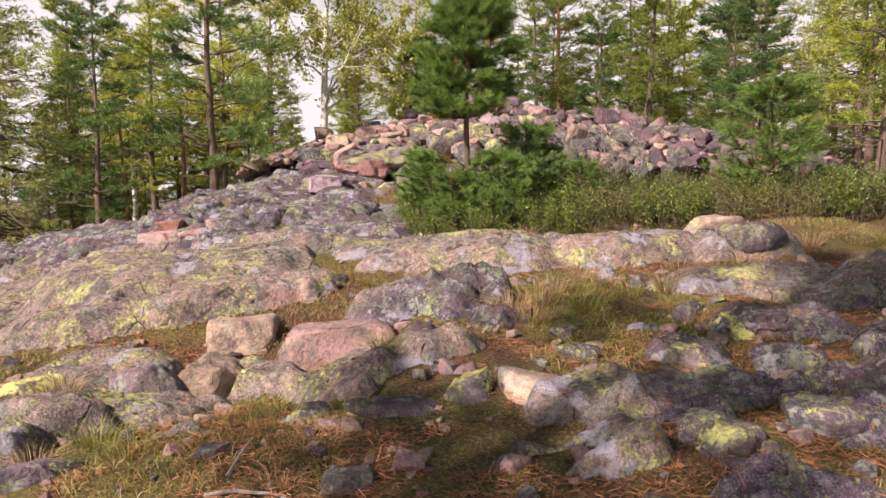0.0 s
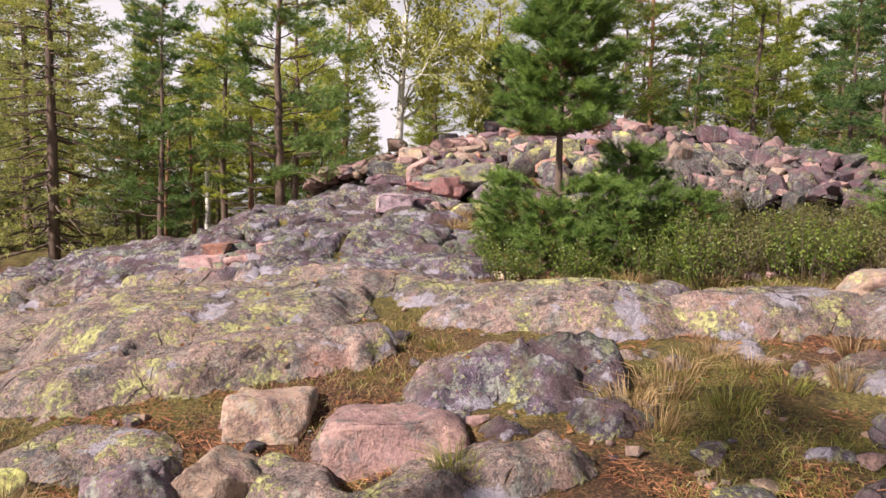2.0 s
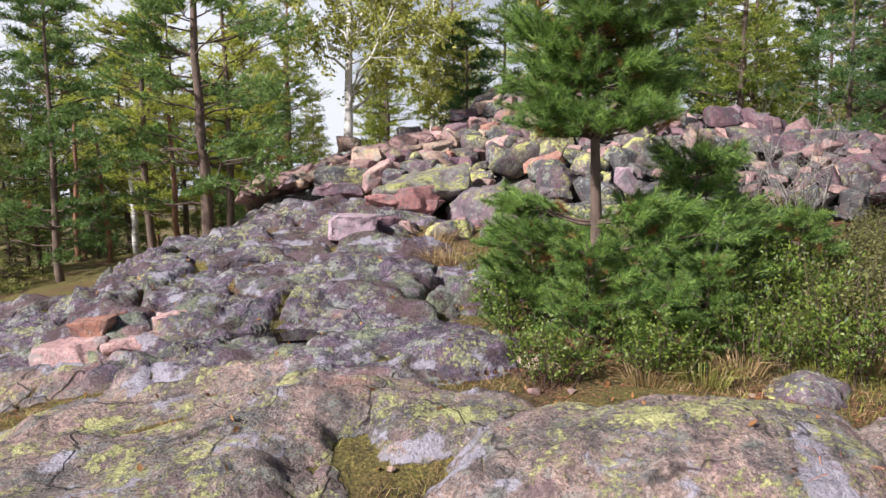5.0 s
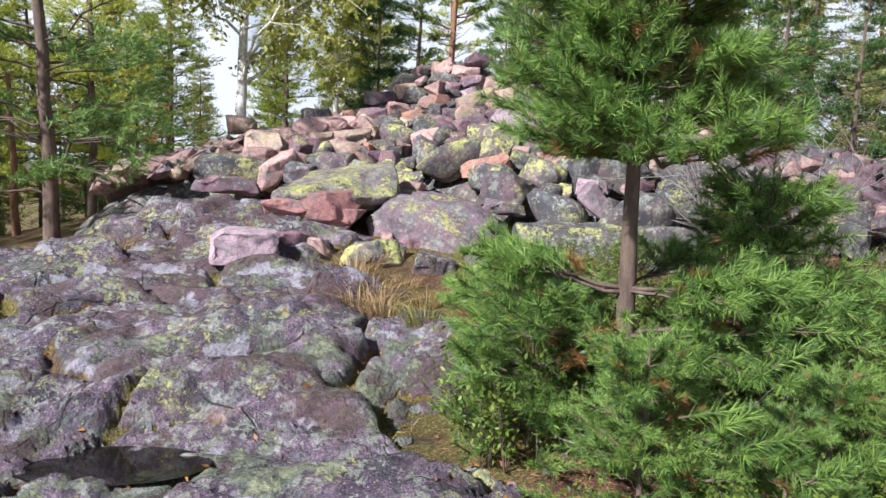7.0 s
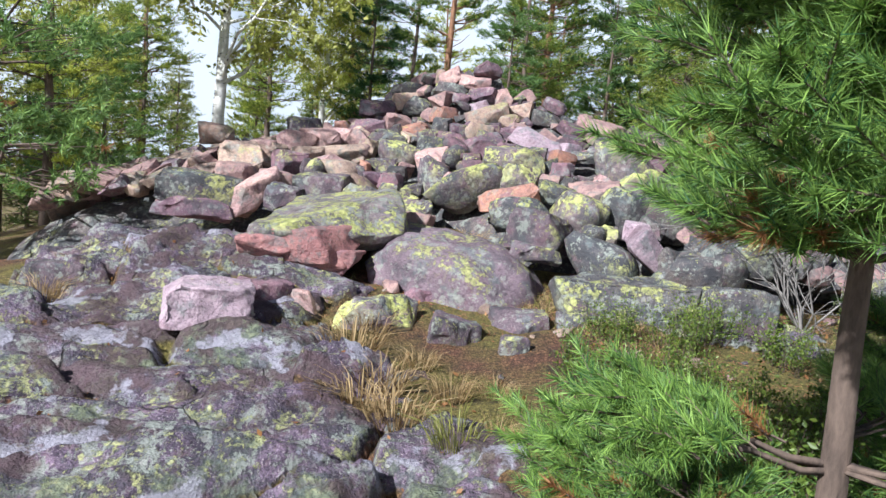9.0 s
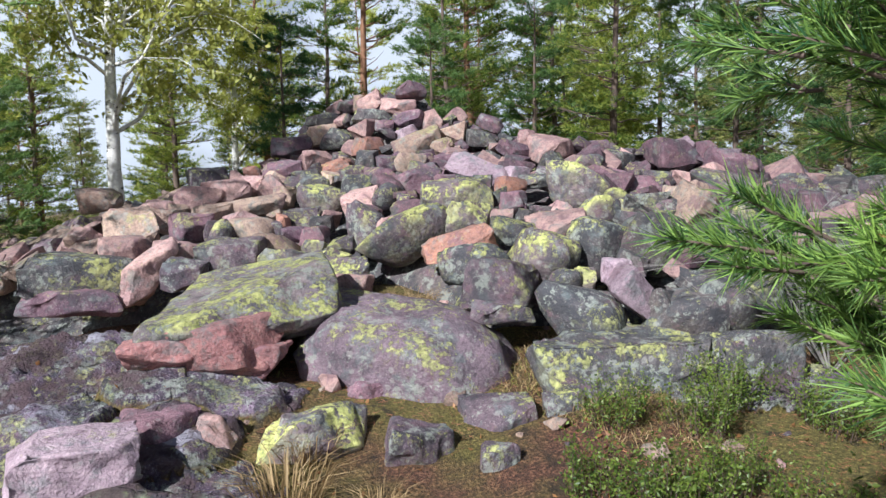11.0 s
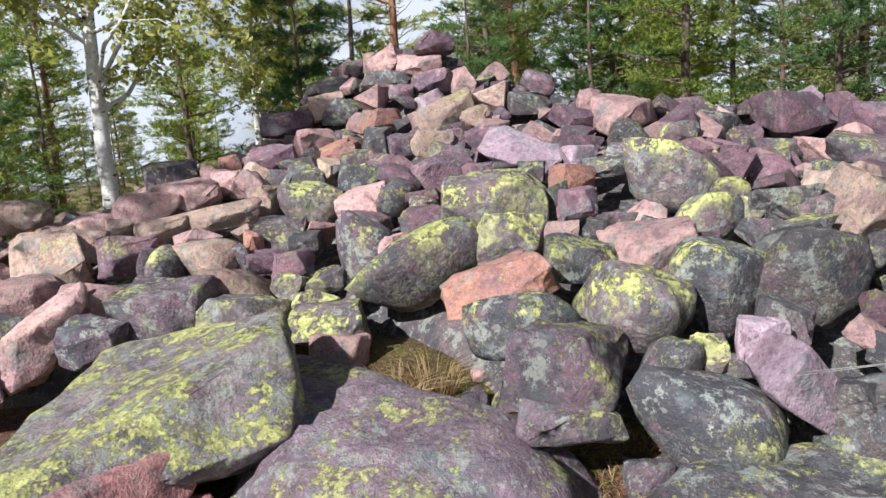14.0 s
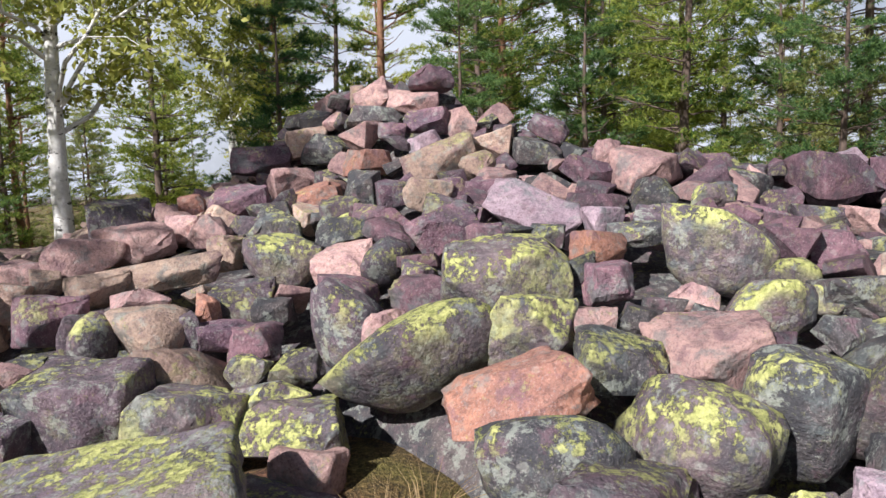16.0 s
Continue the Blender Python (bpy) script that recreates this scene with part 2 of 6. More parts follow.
def hill(x, y):
    """Height of the ground and how far the bare rock shows (0 to 1)."""
    g, r = soil(x, y), bare_rock(x, y)
    wx, wy = x + 0.25 * vnoise(x * 1.1, y * 1.1, 41), y + 0.25 * vnoise(x * 1.1, y * 1.1, 43)
    c, s = math.cos(0.22), math.sin(0.22)
    ax, ay = c * wx + s * wy, -s * wx + c * wy
    high = sstep(7.7, 8.6, y)
    rug = np.exp(-(((x - 0.05) / 0.95) ** 2 + ((y - 5.15) / 0.62) ** 2) ** 2) + 0.6 * sstep(0.7, 1.2, x) * (1 - sstep(4.4, 4.9, y))
    # knobs of rock that break through the soil near the start and beside the path
    knob = fbm(x * 1.5 + 3.0, y * 2.0, 47, 3, 0.55)
    knobs = g - 0.10 + 0.24 * sstep(0.15, 0.95, knob + 0.25 * sstep(0.3, 1.3, x)) - 0.25 * sstep(6.0, 6.8, y) - 0.3 * (1 - sstep(1.6, 2.2, y)) - 0.3 * sstep(2.9, 3.8, np.abs(x)) - 0.16 * np.exp(-((x - 1.1) ** 2 + (y - 5.5) ** 2) / 0.5)
    r = np.maximum(r, knobs)
    e1, w1, p1, q1 = cells(ax * 0.95, ay * 2.5, 3)
    e2, w2, p2, q2 = cells(ax * 2.2 + 4, ay * 6.0, 8)
    e3, w3, p3, q3 = cells(ax * 6.5 + 4, ay * 11.0, 12)
    c1 = 0.055 + 0.055 * high
    # the upper slabs rise in ledges
    ph = r / 0.105 + 0.9 * vnoise(x * 0.7, y * 0.9, 71) + 0.35 * vnoise(x * 2.6, y * 2.6, 72)
    ledge = 0.105 * (np.floor(ph) + sstep(0.62, 0.92, ph - np.floor(ph)) - (ph - r / 0.105))
    r = r + 0.85 * sstep(7.2, 8.2, y) * (ledge - r)
    up = 0.22 + 0.85 * high + 0.5 * rug
    some = sstep(0.30 - 0.2 * high, 0.55 - 0.2 * high, w1)
    block = up * (0.11 * (w1 - 0.5) + 0.08 * q1 * (w1 - 0.2)) - (0.030 + 0.075 * high + 0.03 * rug) * some * (1 - sstep(0.0, 1.0, e1 / c1))
    block = block + up * (1 - 0.45 * high) * (0.05 * (w2 - 0.5) + 0.06 * q2 * (w2 - 0.3)) - 0.03 * (0.3 + up) * (1 - sstep(0.0, 0.11, e2)) * (w2 > 0.55)
    block = block + 0.012 * (w3 - 0.5) - 0.012 * (1 - sstep(0.0, 0.10, e3)) * (w3 > 0.6)
    # worn strata that run along the ledges, and a broken crest on the outcrops
    strata = fbm(ax * 1.6, ay * 7.5, 24, 4, 0.6) * (0.012 + 0.026 * high)
    crest = 1 - 2 * np.abs(fbm(x * 2.1 + 1.7, y * 3.2, 26, 4, 0.55))
    grain = 0.011 * fbm(x * 6, y * 6, 21, 5, 0.62) + 0.045 * fbm(x * 1.3, y * 1.9, 22, 2) + strata + rug * (0.085 * crest + 0.03 * fbm(x * 7, y * 9, 27, 4, 0.6))
    r = r + block + grain
    k = sstep(-0.03, 0.03, r - g)
    # earth and moss lie in the joints
    k = k * (1 - (0.55 + 0.15 * high) * some * (1 - sstep(0.2, 1.0, e1 / c1)))
    z = np.where(r > g, r, g)
    d = ((x - PUDDLE[0]) / 0.34) ** 2 + ((y - PUDDLE[1]) / 0.15) ** 2 + 0.3 * vnoise(x * 5, y * 5, 55)
    z = np.where(d < 1, np.minimum(z, PUDDLE[2] - 0.05 * (1 - d)), z)
    return z, k

# ---------- materials ----------


def nodes_of(name):
    m = bpy.data.materials.new(name)
    m.use_nodes = True
    return m, m.node_tree, m.node_tree.nodes["Principled BSDF"]


def add_node(nt, kind, **values):
    n = nt.nodes.new(kind)
    for k, v in values.items():
        n.inputs[k.replace("_", " ")].default_value = v
    return n


def ramp_of(nt, fac, stops):
    r = nt.nodes.new("ShaderNodeValToRGB")
    el = r.color_ramp.elements
    while len(el) < len(stops):
        el.new(0.5)
    for e, (p, c) in zip(el, stops):
        e.position, e.color = p, (*c, 1)
    nt.links.new(fac, r.inputs["Fac"])
    return r.outputs["Color"]


def mixed(nt, fac, a, b):
    m = nt.nodes.new("ShaderNodeMix")
    m.data_type = "RGBA"
    for s, v in (("Factor", fac), ("A", a), ("B", b)):
        if isinstance(v, (tuple, float, int)):
            m.inputs[s].default_value = (*v, 1) if isinstance(v, tuple) else v
        else:
            nt.links.new(v, m.inputs[s])
    return m.outputs["Result"]


def product(nt, a, b, how="MULTIPLY"):
    m = nt.nodes.new("ShaderNodeMath")
    m.operation = how
    for k, v in enumerate((a, b)):
        if isinstance(v, (float, int)):
            m.inputs[k].default_value = v
        else:
            nt.links.new(v, m.inputs[k])
    return m.outputs[0]


def noise_of(nt, vec, scale, detail=5.0, rough=0.6):
    n = add_node(nt, "ShaderNodeTexNoise", Scale=scale, Detail=detail, Roughness=rough)
    nt.links.new(vec, n.inputs["Vector"])
    return n.outputs["Fac"]


BLACK, WHITE = (0, 0, 0), (1, 1, 1)


def rock_colour(nt, pos, a, b, lichen, grey, dark, offset=None, white=1.0, grain=1.0):
    """Granite of two colours under crusts of yellow-green lichen, pale lichen and black lichen. Gives colour and height."""
    if offset is not None:
        add = nt.nodes.new("ShaderNodeVectorMath")
        add.operation = "ADD"
        scaled = nt.nodes.new("ShaderNodeCombineXYZ")
        for k, f in enumerate((37.0, 61.0, 23.0)):
            nt.links.new(product(nt, offset, f), scaled.inputs[k])
        nt.links.new(pos, add.inputs[0])
        nt.links.new(scaled.outputs[0], add.inputs[1])
        pos = add.outputs[0]
    broad, fine, speck = noise_of(nt, pos, 2.3, 6), noise_of(nt, pos, 21, 6, 0.7), noise_of(nt, pos, 95, 3, 0.7)
    col = mixed(nt, ramp_of(nt, broad, [(0.40, BLACK), (0.60, WHITE)]), a, b)
    shade = ramp_of(nt, fine, [(0.30, (0.16, 0.15, 0.17)), (0.47, (0.72, 0.69, 0.72)), (0.56, (1.0, 0.97, 0.97)), (0.70, (1.6, 1.5, 1.48))] if grain > 0.8 else
                    [(0.28, (0.38, 0.35, 0.37)), (0.46, (0.86, 0.83, 0.85)), (0.58, (1.0, 0.98, 0.98)), (0.72, (1.3, 1.25, 1.22))])
    m = nt.nodes.new("ShaderNodeMix")
    m.data_type, m.blend_type = "RGBA", "MULTIPLY"
    m.inputs["Factor"].default_value = 1.0
    nt.links.new(col, m.inputs["A"])
    nt.links.new(shade, m.inputs["B"])
    col = m.outputs["Result"]
    col = mixed(nt, ramp_of(nt, speck, [(0.56, BLACK), (0.66, (0.7 * grain, 0.7 * grain, 0.7 * grain))]), col, (0.52, 0.45, 0.44))
    col = mixed(nt, ramp_of(nt, speck, [(0.35, (0.7 * grain, 0.7 * grain, 0.7 * grain)), (0.45, BLACK)]), col, (0.04, 0.035, 0.04))
    blotch = ramp_of(nt, noise_of(nt, pos, 38, 5, 0.8), [(0.38, (0.8 * grain, 0.8 * grain, 0.8 * grain)), (0.455, BLACK)])
    col = mixed(nt, blotch, col, (0.055, 0.05, 0.055))
    # plum and blue-green films in broad patches
    film = noise_of(nt, pos, 5.2, 6, 0.7)
    col = mixed(nt, ramp_of(nt, film, [(0.54, BLACK), (0.62, (0.55, 0.55, 0.55))]), col, mixed(nt, fine, (0.05, 0.075, 0.085), (0.26, 0.29, 0.28)))
    col = mixed(nt, ramp_of(nt, film, [(0.37, (0.6, 0.6, 0.6)), (0.44, BLACK)]), col, mixed(nt, fine, (0.08, 0.04, 0.055), (0.30, 0.19, 0.22)))
    # black crust
    blk = product(nt, ramp_of(nt, noise_of(nt, pos, 4.1, 7, 0.72), [(0.56 - 0.2 * dark, BLACK), (0.66 - 0.2 * dark, (0.85, 0.85, 0.85))]), min(1.0, dark * 2.2))
    col = mixed(nt, blk, col, (0.045, 0.045, 0.052))
    # pale grey-green crust
    pale = ramp_of(nt, noise_of(nt, pos, 8.5, 8, 0.78), [(0.60 - 0.14 * grey, BLACK), (0.64 - 0.14 * grey, (0.85, 0.85, 0.85))])
    pc = mixed(nt, noise_of(nt, pos, 40, 4, 0.7), (0.18, 0.20, 0.165), (0.52, 0.54, 0.48))
    col = mixed(nt, product(nt, pale, min(0.9, grey * 1.6)), col, pc)
    # round whitish rosettes
    spot = add_node(nt, "ShaderNodeTexVoronoi", Scale=11.0)
    nt.links.new(pos, spot.inputs["Vector"])
    ring = product(nt, spot.outputs["Distance"], product(nt, noise_of(nt, pos, 30, 4, 0.7), 0.55), "ADD")
    wide = product(nt, noise_of(nt, pos, 2.6, 3), 0.45)
    ring = product(nt, ring, wide, "SUBTRACT")
    col = mixed(nt, product(nt, ramp_of(nt, ring, [(0.20, WHITE), (0.25, BLACK)]), white * min(0.9, 0.25 + grey)), col, (0.47, 0.46, 0.42))
    # yellow-green crust on faces turned up
    geo = nt.nodes.new("ShaderNodeNewGeometry")
    sep = nt.nodes.new("ShaderNodeSeparateXYZ")
    nt.links.new(geo.outputs["Normal"], sep.inputs[0])
    up = ramp_of(nt, sep.outputs["Z"], [(-0.05, (0.15, 0.15, 0.15)), (0.5, WHITE)])
    vor = add_node(nt, "ShaderNodeTexVoronoi", Scale=34.0)
    nt.links.new(pos, vor.inputs["Vector"])
    ln = product(nt, product(nt, noise_of(nt, pos, 3.4, 3, 0.6), 0.46), product(nt, noise_of(nt, pos, 24, 6, 0.85), 0.54), "ADD")
    ln = product(nt, ln, product(nt, vor.outputs["Distance"], -0.07), "ADD")
    lf = ramp_of(nt, ln, [(0.555 - 0.12 * lichen, BLACK), (0.59 - 0.12 * lichen, (0.92, 0.92, 0.92))])
    lf = product(nt, product(nt, lf, up), min(1.0, 0.3 + lichen))
    lc = mixed(nt, ramp_of(nt, noise_of(nt, pos, 27, 5, 0.75), [(0.35, BLACK), (0.62, WHITE)]), (0.24, 0.26, 0.09), (0.70, 0.69, 0.29))
    col = mixed(nt, lf, col, lc)
    high = product(nt, product(nt, fine, 0.7 * grain), product(nt, noise_of(nt, pos, 60, 5, 0.7), 0.4 * grain), "ADD")
    high = product(nt, high, product(nt, noise_of(nt, pos, 7.5, 5, 0.65), 1.1), "ADD")
    high = product(nt, high, product(nt, lf, 0.15), "ADD")
    return col, high


def rock_mat(name, a, b, lichen=0.3, grey=0.3, dark=0.3):
    m, nt, bsdf = nodes_of(name)
    geo = nt.nodes.new("ShaderNodeNewGeometry")
    info = nt.nodes.new("ShaderNodeObjectInfo")
    col, high = rock_colour(nt, geo.outputs["Position"], a, b, lichen, grey, dark, info.outputs["Random"], 0.45, 0.5)
    hsv = nt.nodes.new("ShaderNodeHueSaturation")
    nt.links.new(product(nt, product(nt, info.outputs["Random"], 0.55), 0.72, "ADD"), hsv.inputs["Value"])
    hsv.inputs["Saturation"].default_value = 1.12
    nt.links.new(col, hsv.inputs["Color"])
    nt.links.new(hsv.outputs["Color"], bsdf.inputs["Base Color"])
    bsdf.inputs["Roughness"].default_value = 0.85
    bump = add_node(nt, "ShaderNodeBump", Strength=0.9, Distance=0.028)
    nt.links.new(high, bump.inputs["Height"])
    nt.links.new(bump.outputs["Normal"], bsdf.inputs["Normal"])
    return m


ROCKS = {
    "pink": rock_mat("rock_pink", (0.58, 0.395, 0.355), (0.42, 0.28, 0.27), 0.10, 0.18, 0.15),
    "purple": rock_mat("rock_purple", (0.26, 0.155, 0.18), (0.125, 0.078, 0.105), 0.24, 0.20, 0.30),
    "grey": rock_mat("rock_grey", (0.20, 0.15, 0.17), (0.10, 0.075, 0.095), 0.50, 0.44, 0.36),
    "yellow": rock_mat("rock_yellow_lichen", (0.22, 0.175, 0.18), (0.11, 0.092, 0.105), 0.90, 0.40, 0.34),
    "green": rock_mat("rock_green_lichen", (0.125, 0.115, 0.115), (0.07, 0.07, 0.078), 0.56, 0.46, 0.42),
    "tan": rock_mat("rock_tan", (0.54, 0.41, 0.325), (0.40, 0.285, 0.23), 0.30, 0.35, 0.2),
    "orange": rock_mat("rock_orange", (0.45, 0.24, 0.17), (0.36, 0.20, 0.16), 0.06, 0.12, 0.12),
    "lavender": rock_mat("rock_lavender", (0.46, 0.36, 0.40), (0.34, 0.26, 0.30), 0.03, 0.12, 0.08),
    "rose": rock_mat("rock_rose", (0.54, 0.29, 0.265), (0.40, 0.205, 0.20), 0.08, 0.12, 0.18),
    "lichen": rock_mat("rock_thick_lichen", (0.36, 0.30, 0.29), (0.24, 0.20, 0.235), 0.84, 0.62, 0.30),
    "lilac": rock_mat("rock_lilac", (0.30, 0.225, 0.26), (0.18, 0.135, 0.16), 0.50, 0.42, 0.24),
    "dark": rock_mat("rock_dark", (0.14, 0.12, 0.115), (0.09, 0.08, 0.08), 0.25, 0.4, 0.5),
}


def ground_mat():
    m, nt, bsdf = nodes_of("hill_ground")
    geo = nt.nodes.new("ShaderNodeNewGeometry")
    pos = geo.outputs["Position"]
    rc, rh = rock_colour(nt, pos, (0.46, 0.33, 0.275), (0.25, 0.205, 0.185), 0.56, 0.34, 0.30, None, 0.25)
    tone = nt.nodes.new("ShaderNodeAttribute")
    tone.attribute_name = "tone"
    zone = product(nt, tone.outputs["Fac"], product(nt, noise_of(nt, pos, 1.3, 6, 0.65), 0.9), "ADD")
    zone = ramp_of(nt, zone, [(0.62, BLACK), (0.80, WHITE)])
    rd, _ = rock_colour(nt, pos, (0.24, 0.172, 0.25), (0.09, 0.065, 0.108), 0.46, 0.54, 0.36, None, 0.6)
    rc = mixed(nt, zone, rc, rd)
    # rose faces where the crust has flaked off
    rose = ramp_of(nt, noise_of(nt, pos, 1.1, 6, 0.6), [(0.60, BLACK), (0.68, (0.8, 0.8, 0.8))])
    rc = mixed(nt, product(nt, rose, ramp_of(nt, noise_of(nt, pos, 14, 5, 0.7), [(0.38, (0.2, 0.2, 0.2)), (0.55, WHITE)])), rc, (0.42, 0.235, 0.20))
    # teal-green crust in broad patches
    teal = ramp_of(nt, noise_of(nt, pos, 1.7, 7, 0.7), [(0.53, BLACK), (0.58, (0.75, 0.75, 0.75))])
    tc = mixed(nt, ramp_of(nt, noise_of(nt, pos, 30, 5, 0.75), [(0.36, BLACK), (0.62, WHITE)]), (0.055, 0.075, 0.065), (0.24, 0.27, 0.20))
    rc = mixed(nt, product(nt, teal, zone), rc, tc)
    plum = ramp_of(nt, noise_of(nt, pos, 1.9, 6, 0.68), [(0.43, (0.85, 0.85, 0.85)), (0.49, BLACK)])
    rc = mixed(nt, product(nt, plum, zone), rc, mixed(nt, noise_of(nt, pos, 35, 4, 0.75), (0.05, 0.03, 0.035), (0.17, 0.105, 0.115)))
    lilac = ramp_of(nt, noise_of(nt, pos, 2.4, 7, 0.65), [(0.58, BLACK), (0.615, (0.85, 0.85, 0.85))])
    rc = mixed(nt, lilac, rc, mixed(nt, noise_of(nt, pos, 26, 5, 0.75), (0.24, 0.22, 0.28), (0.55, 0.52, 0.60)))
    warp = add_node(nt, "ShaderNodeTexNoise", Scale=1.8, Detail=4.0)
    nt.links.new(pos, warp.inputs["Vector"])
    bent = nt.nodes.new("ShaderNodeVectorMath")
    bent.operation = "MULTIPLY_ADD"
    bent.inputs[1].default_value = (0.55, 0.55, 0.55)
    nt.links.new(warp.outputs["Color"], bent.inputs[0])
    nt.links.new(pos, bent.inputs[2])
    crack = add_node(nt, "ShaderNodeTexVoronoi", Scale=1.15)
    crack.feature = "DISTANCE_TO_EDGE"
    nt.links.new(bent.outputs[0], crack.inputs["Vector"])
    split = ramp_of(nt, crack.outputs["Distance"], [(0.002, (0.85, 0.85, 0.85)), (0.010, BLACK)])
    split = product(nt, split, ramp_of(nt, noise_of(nt, pos, 2.2, 3), [(0.47, BLACK), (0.56, WHITE)]))
    rc = mixed(nt, split, rc, (0.03, 0.022, 0.022))
    rh = product(nt, rh, product(nt, split, 0.6), "SUBTRACT")
    n1, n2, n3 = noise_of(nt, pos, 0.9, 6), noise_of(nt, pos, 6, 6, 0.7), noise_of(nt, pos, 55, 4, 0.75)
    litter = ramp_of(nt, n3, [(0.32, (0.03, 0.016, 0.01)), (0.50, (0.125, 0.056, 0.034)), (0.68, (0.44, 0.21, 0.115))])
    moss = ramp_of(nt, n3, [(0.32, (0.035, 0.032, 0.008)), (0.55, (0.20, 0.17, 0.04)), (0.70, (0.48, 0.42, 0.12))])
    sc = mixed(nt, ramp_of(nt, n1, [(0.38, BLACK), (0.54, (0.9, 0.9, 0.9))]), litter, moss)
    sc = mixed(nt, ramp_of(nt, n2, [(0.54, BLACK), (0.66, (0.85, 0.85, 0.85))]), sc, (0.03, 0.02, 0.015))
    at = nt.nodes.new("ShaderNodeAttribute")
    at.attribute_name = "rock"
    edge = product(nt, at.outputs["Fac"], product(nt, product(nt, n2, -0.5, "ADD"), 0.8), "ADD")
    k = ramp_of(nt, edge, [(0.40, BLACK), (0.60, WHITE)])
    nt.links.new(mixed(nt, k, sc, rc), bsdf.inputs["Base Color"])
    bsdf.inputs["Roughness"].default_value = 0.9
    bump = add_node(nt, "ShaderNodeBump", Strength=1.0, Distance=0.036)
    nt.links.new(mixed(nt, k, n3, rh), bump.inputs["Height"])
    nt.links.new(bump.outputs["Normal"], bsdf.inputs["Normal"])
    return m


def leaf_mat(name, a, b, rough=0.55, through=0.25, scale=3.0, vary=0.0):
    m, nt, bsdf = nodes_of(name)
    geo = nt.nodes.new("ShaderNodeNewGeometry")
    f = product(nt, product(nt, geo.outputs["Random Per Island"], 0.55), product(nt, noise_of(nt, geo.outputs["Position"], scale, 3), 0.5), "ADD")
    if vary:
        info = nt.nodes.new("ShaderNodeObjectInfo")
        f = product(nt, f, product(nt, product(nt, info.outputs["Random"], 0.5, "SUBTRACT"), vary), "ADD")
    col = ramp_of(nt, f, [(0.2, a), (0.85, b)])
    nt.links.new(col, bsdf.inputs["Base Color"])
    bsdf.inputs["Roughness"].default_value = rough
    if through:
        tr = nt.nodes.new("ShaderNodeBsdfTranslucent")
        nt.links.new(col, tr.inputs["Color"])
        mx = add_node(nt, "ShaderNodeMixShader", Fac=through)
        nt.links.new(bsdf.outputs[0], mx.inputs[1])
        nt.links.new(tr.outputs[0], mx.inputs[2])
        nt.links.new(mx.outputs[0], nt.nodes["Material Output"].inputs["Surface"])
    return m


def bark_mat(name, a, b, scale=14.0, stretch=0.3, spots=None):
    m, nt, bsdf = nodes_of(name)
    geo = nt.nodes.new("ShaderNodeNewGeometry")
    mp = nt.nodes.new("ShaderNodeMapping")
    mp.inputs["Scale"].default_value = (1, 1, stretch)
    nt.links.new(geo.outputs["Position"], mp.inputs["Vector"])
    n = noise_of(nt, mp.outputs["Vector"], scale, 6, 0.7)
    col = ramp_of(nt, n, [(0.32, a), (0.68, b)])
    if spots:
        mp2 = nt.nodes.new("ShaderNodeMapping")
        mp2.inputs["Scale"].default_value = (1, 1, 2.5)
        nt.links.new(geo.outputs["Position"], mp2.inputs["Vector"])
        col = mixed(nt, ramp_of(nt, noise_of(nt, mp2.outputs["Vector"], 5, 5, 0.7), [(0.56, BLACK), (0.62, WHITE)]), col, spots)
    nt.links.new(col, bsdf.inputs["Base Color"])
    bsdf.inputs["Roughness"].default_value = 0.9
    bump = add_node(nt, "ShaderNodeBump", Strength=0.6, Distance=0.02)
    nt.links.new(n, bump.inputs["Height"])
    nt.links.new(bump.outputs["Normal"], bsdf.inputs["Normal"])
    return m


GROUND = ground_mat()
NEEDLE = leaf_mat("pine_needle", (0.014, 0.075, 0.028), (0.32, 0.48, 0.09))
NEEDLE_FAR = leaf_mat("pine_needle_far", (0.06, 0.15, 0.03), (0.66, 0.68, 0.13), 0.6, 0.55, 1.1, 0.5)
NEEDLE_DARK = leaf_mat("spruce_needle", (0.06, 0.10, 0.035), (0.46, 0.47, 0.15), 0.6, 0.5, 1.1, 0.4)
NEEDLE_DEEP = leaf_mat("deep_pine_needle", (0.014, 0.07, 0.028), (0.24, 0.36, 0.09), 0.55, 0.35, 1.3, 0.35)
NEEDLE_DEAD = leaf_mat("dead_needle", (0.20, 0.085, 0.03), (0.42, 0.21, 0.08))
BIRCH_LEAF = leaf_mat("birch_leaf", (0.20, 0.24, 0.04), (0.60, 0.58, 0.15), 0.5, 0.5)
SHRUB_LEAF = leaf_mat("shrub_leaf", (0.04, 0.085, 0.014), (0.24, 0.31, 0.05), 0.45, 0.35)
HEATHER = leaf_mat("heather_leaf", (0.05, 0.065, 0.018), (0.21, 0.20, 0.055), 0.6, 0.2)
DRY_GRASS = leaf_mat("dry_grass", (0.20, 0.125, 0.055), (0.60, 0.43, 0.22), 0.6, 0.3)
GREEN_GRASS = leaf_mat("green_grass", (0.10, 0.12, 0.02), (0.42, 0.40, 0.10), 0.5, 0.35)
LITTER = leaf_mat("fallen_needle", (0.20, 0.07, 0.035), (0.55, 0.24, 0.12), 0.7, 0.0)
BARK = bark_mat("pine_bark", (0.06, 0.042, 0.035), (0.20, 0.14, 0.11))
BARK_RED = bark_mat("red_pine_bark", (0.13, 0.06, 0.035), (0.36, 0.19, 0.11))
BIRCH_BARK = bark_mat("birch_bark", (0.58, 0.55, 0.53), (0.80, 0.78, 0.75), 20, 1.0, (0.05, 0.045, 0.04))
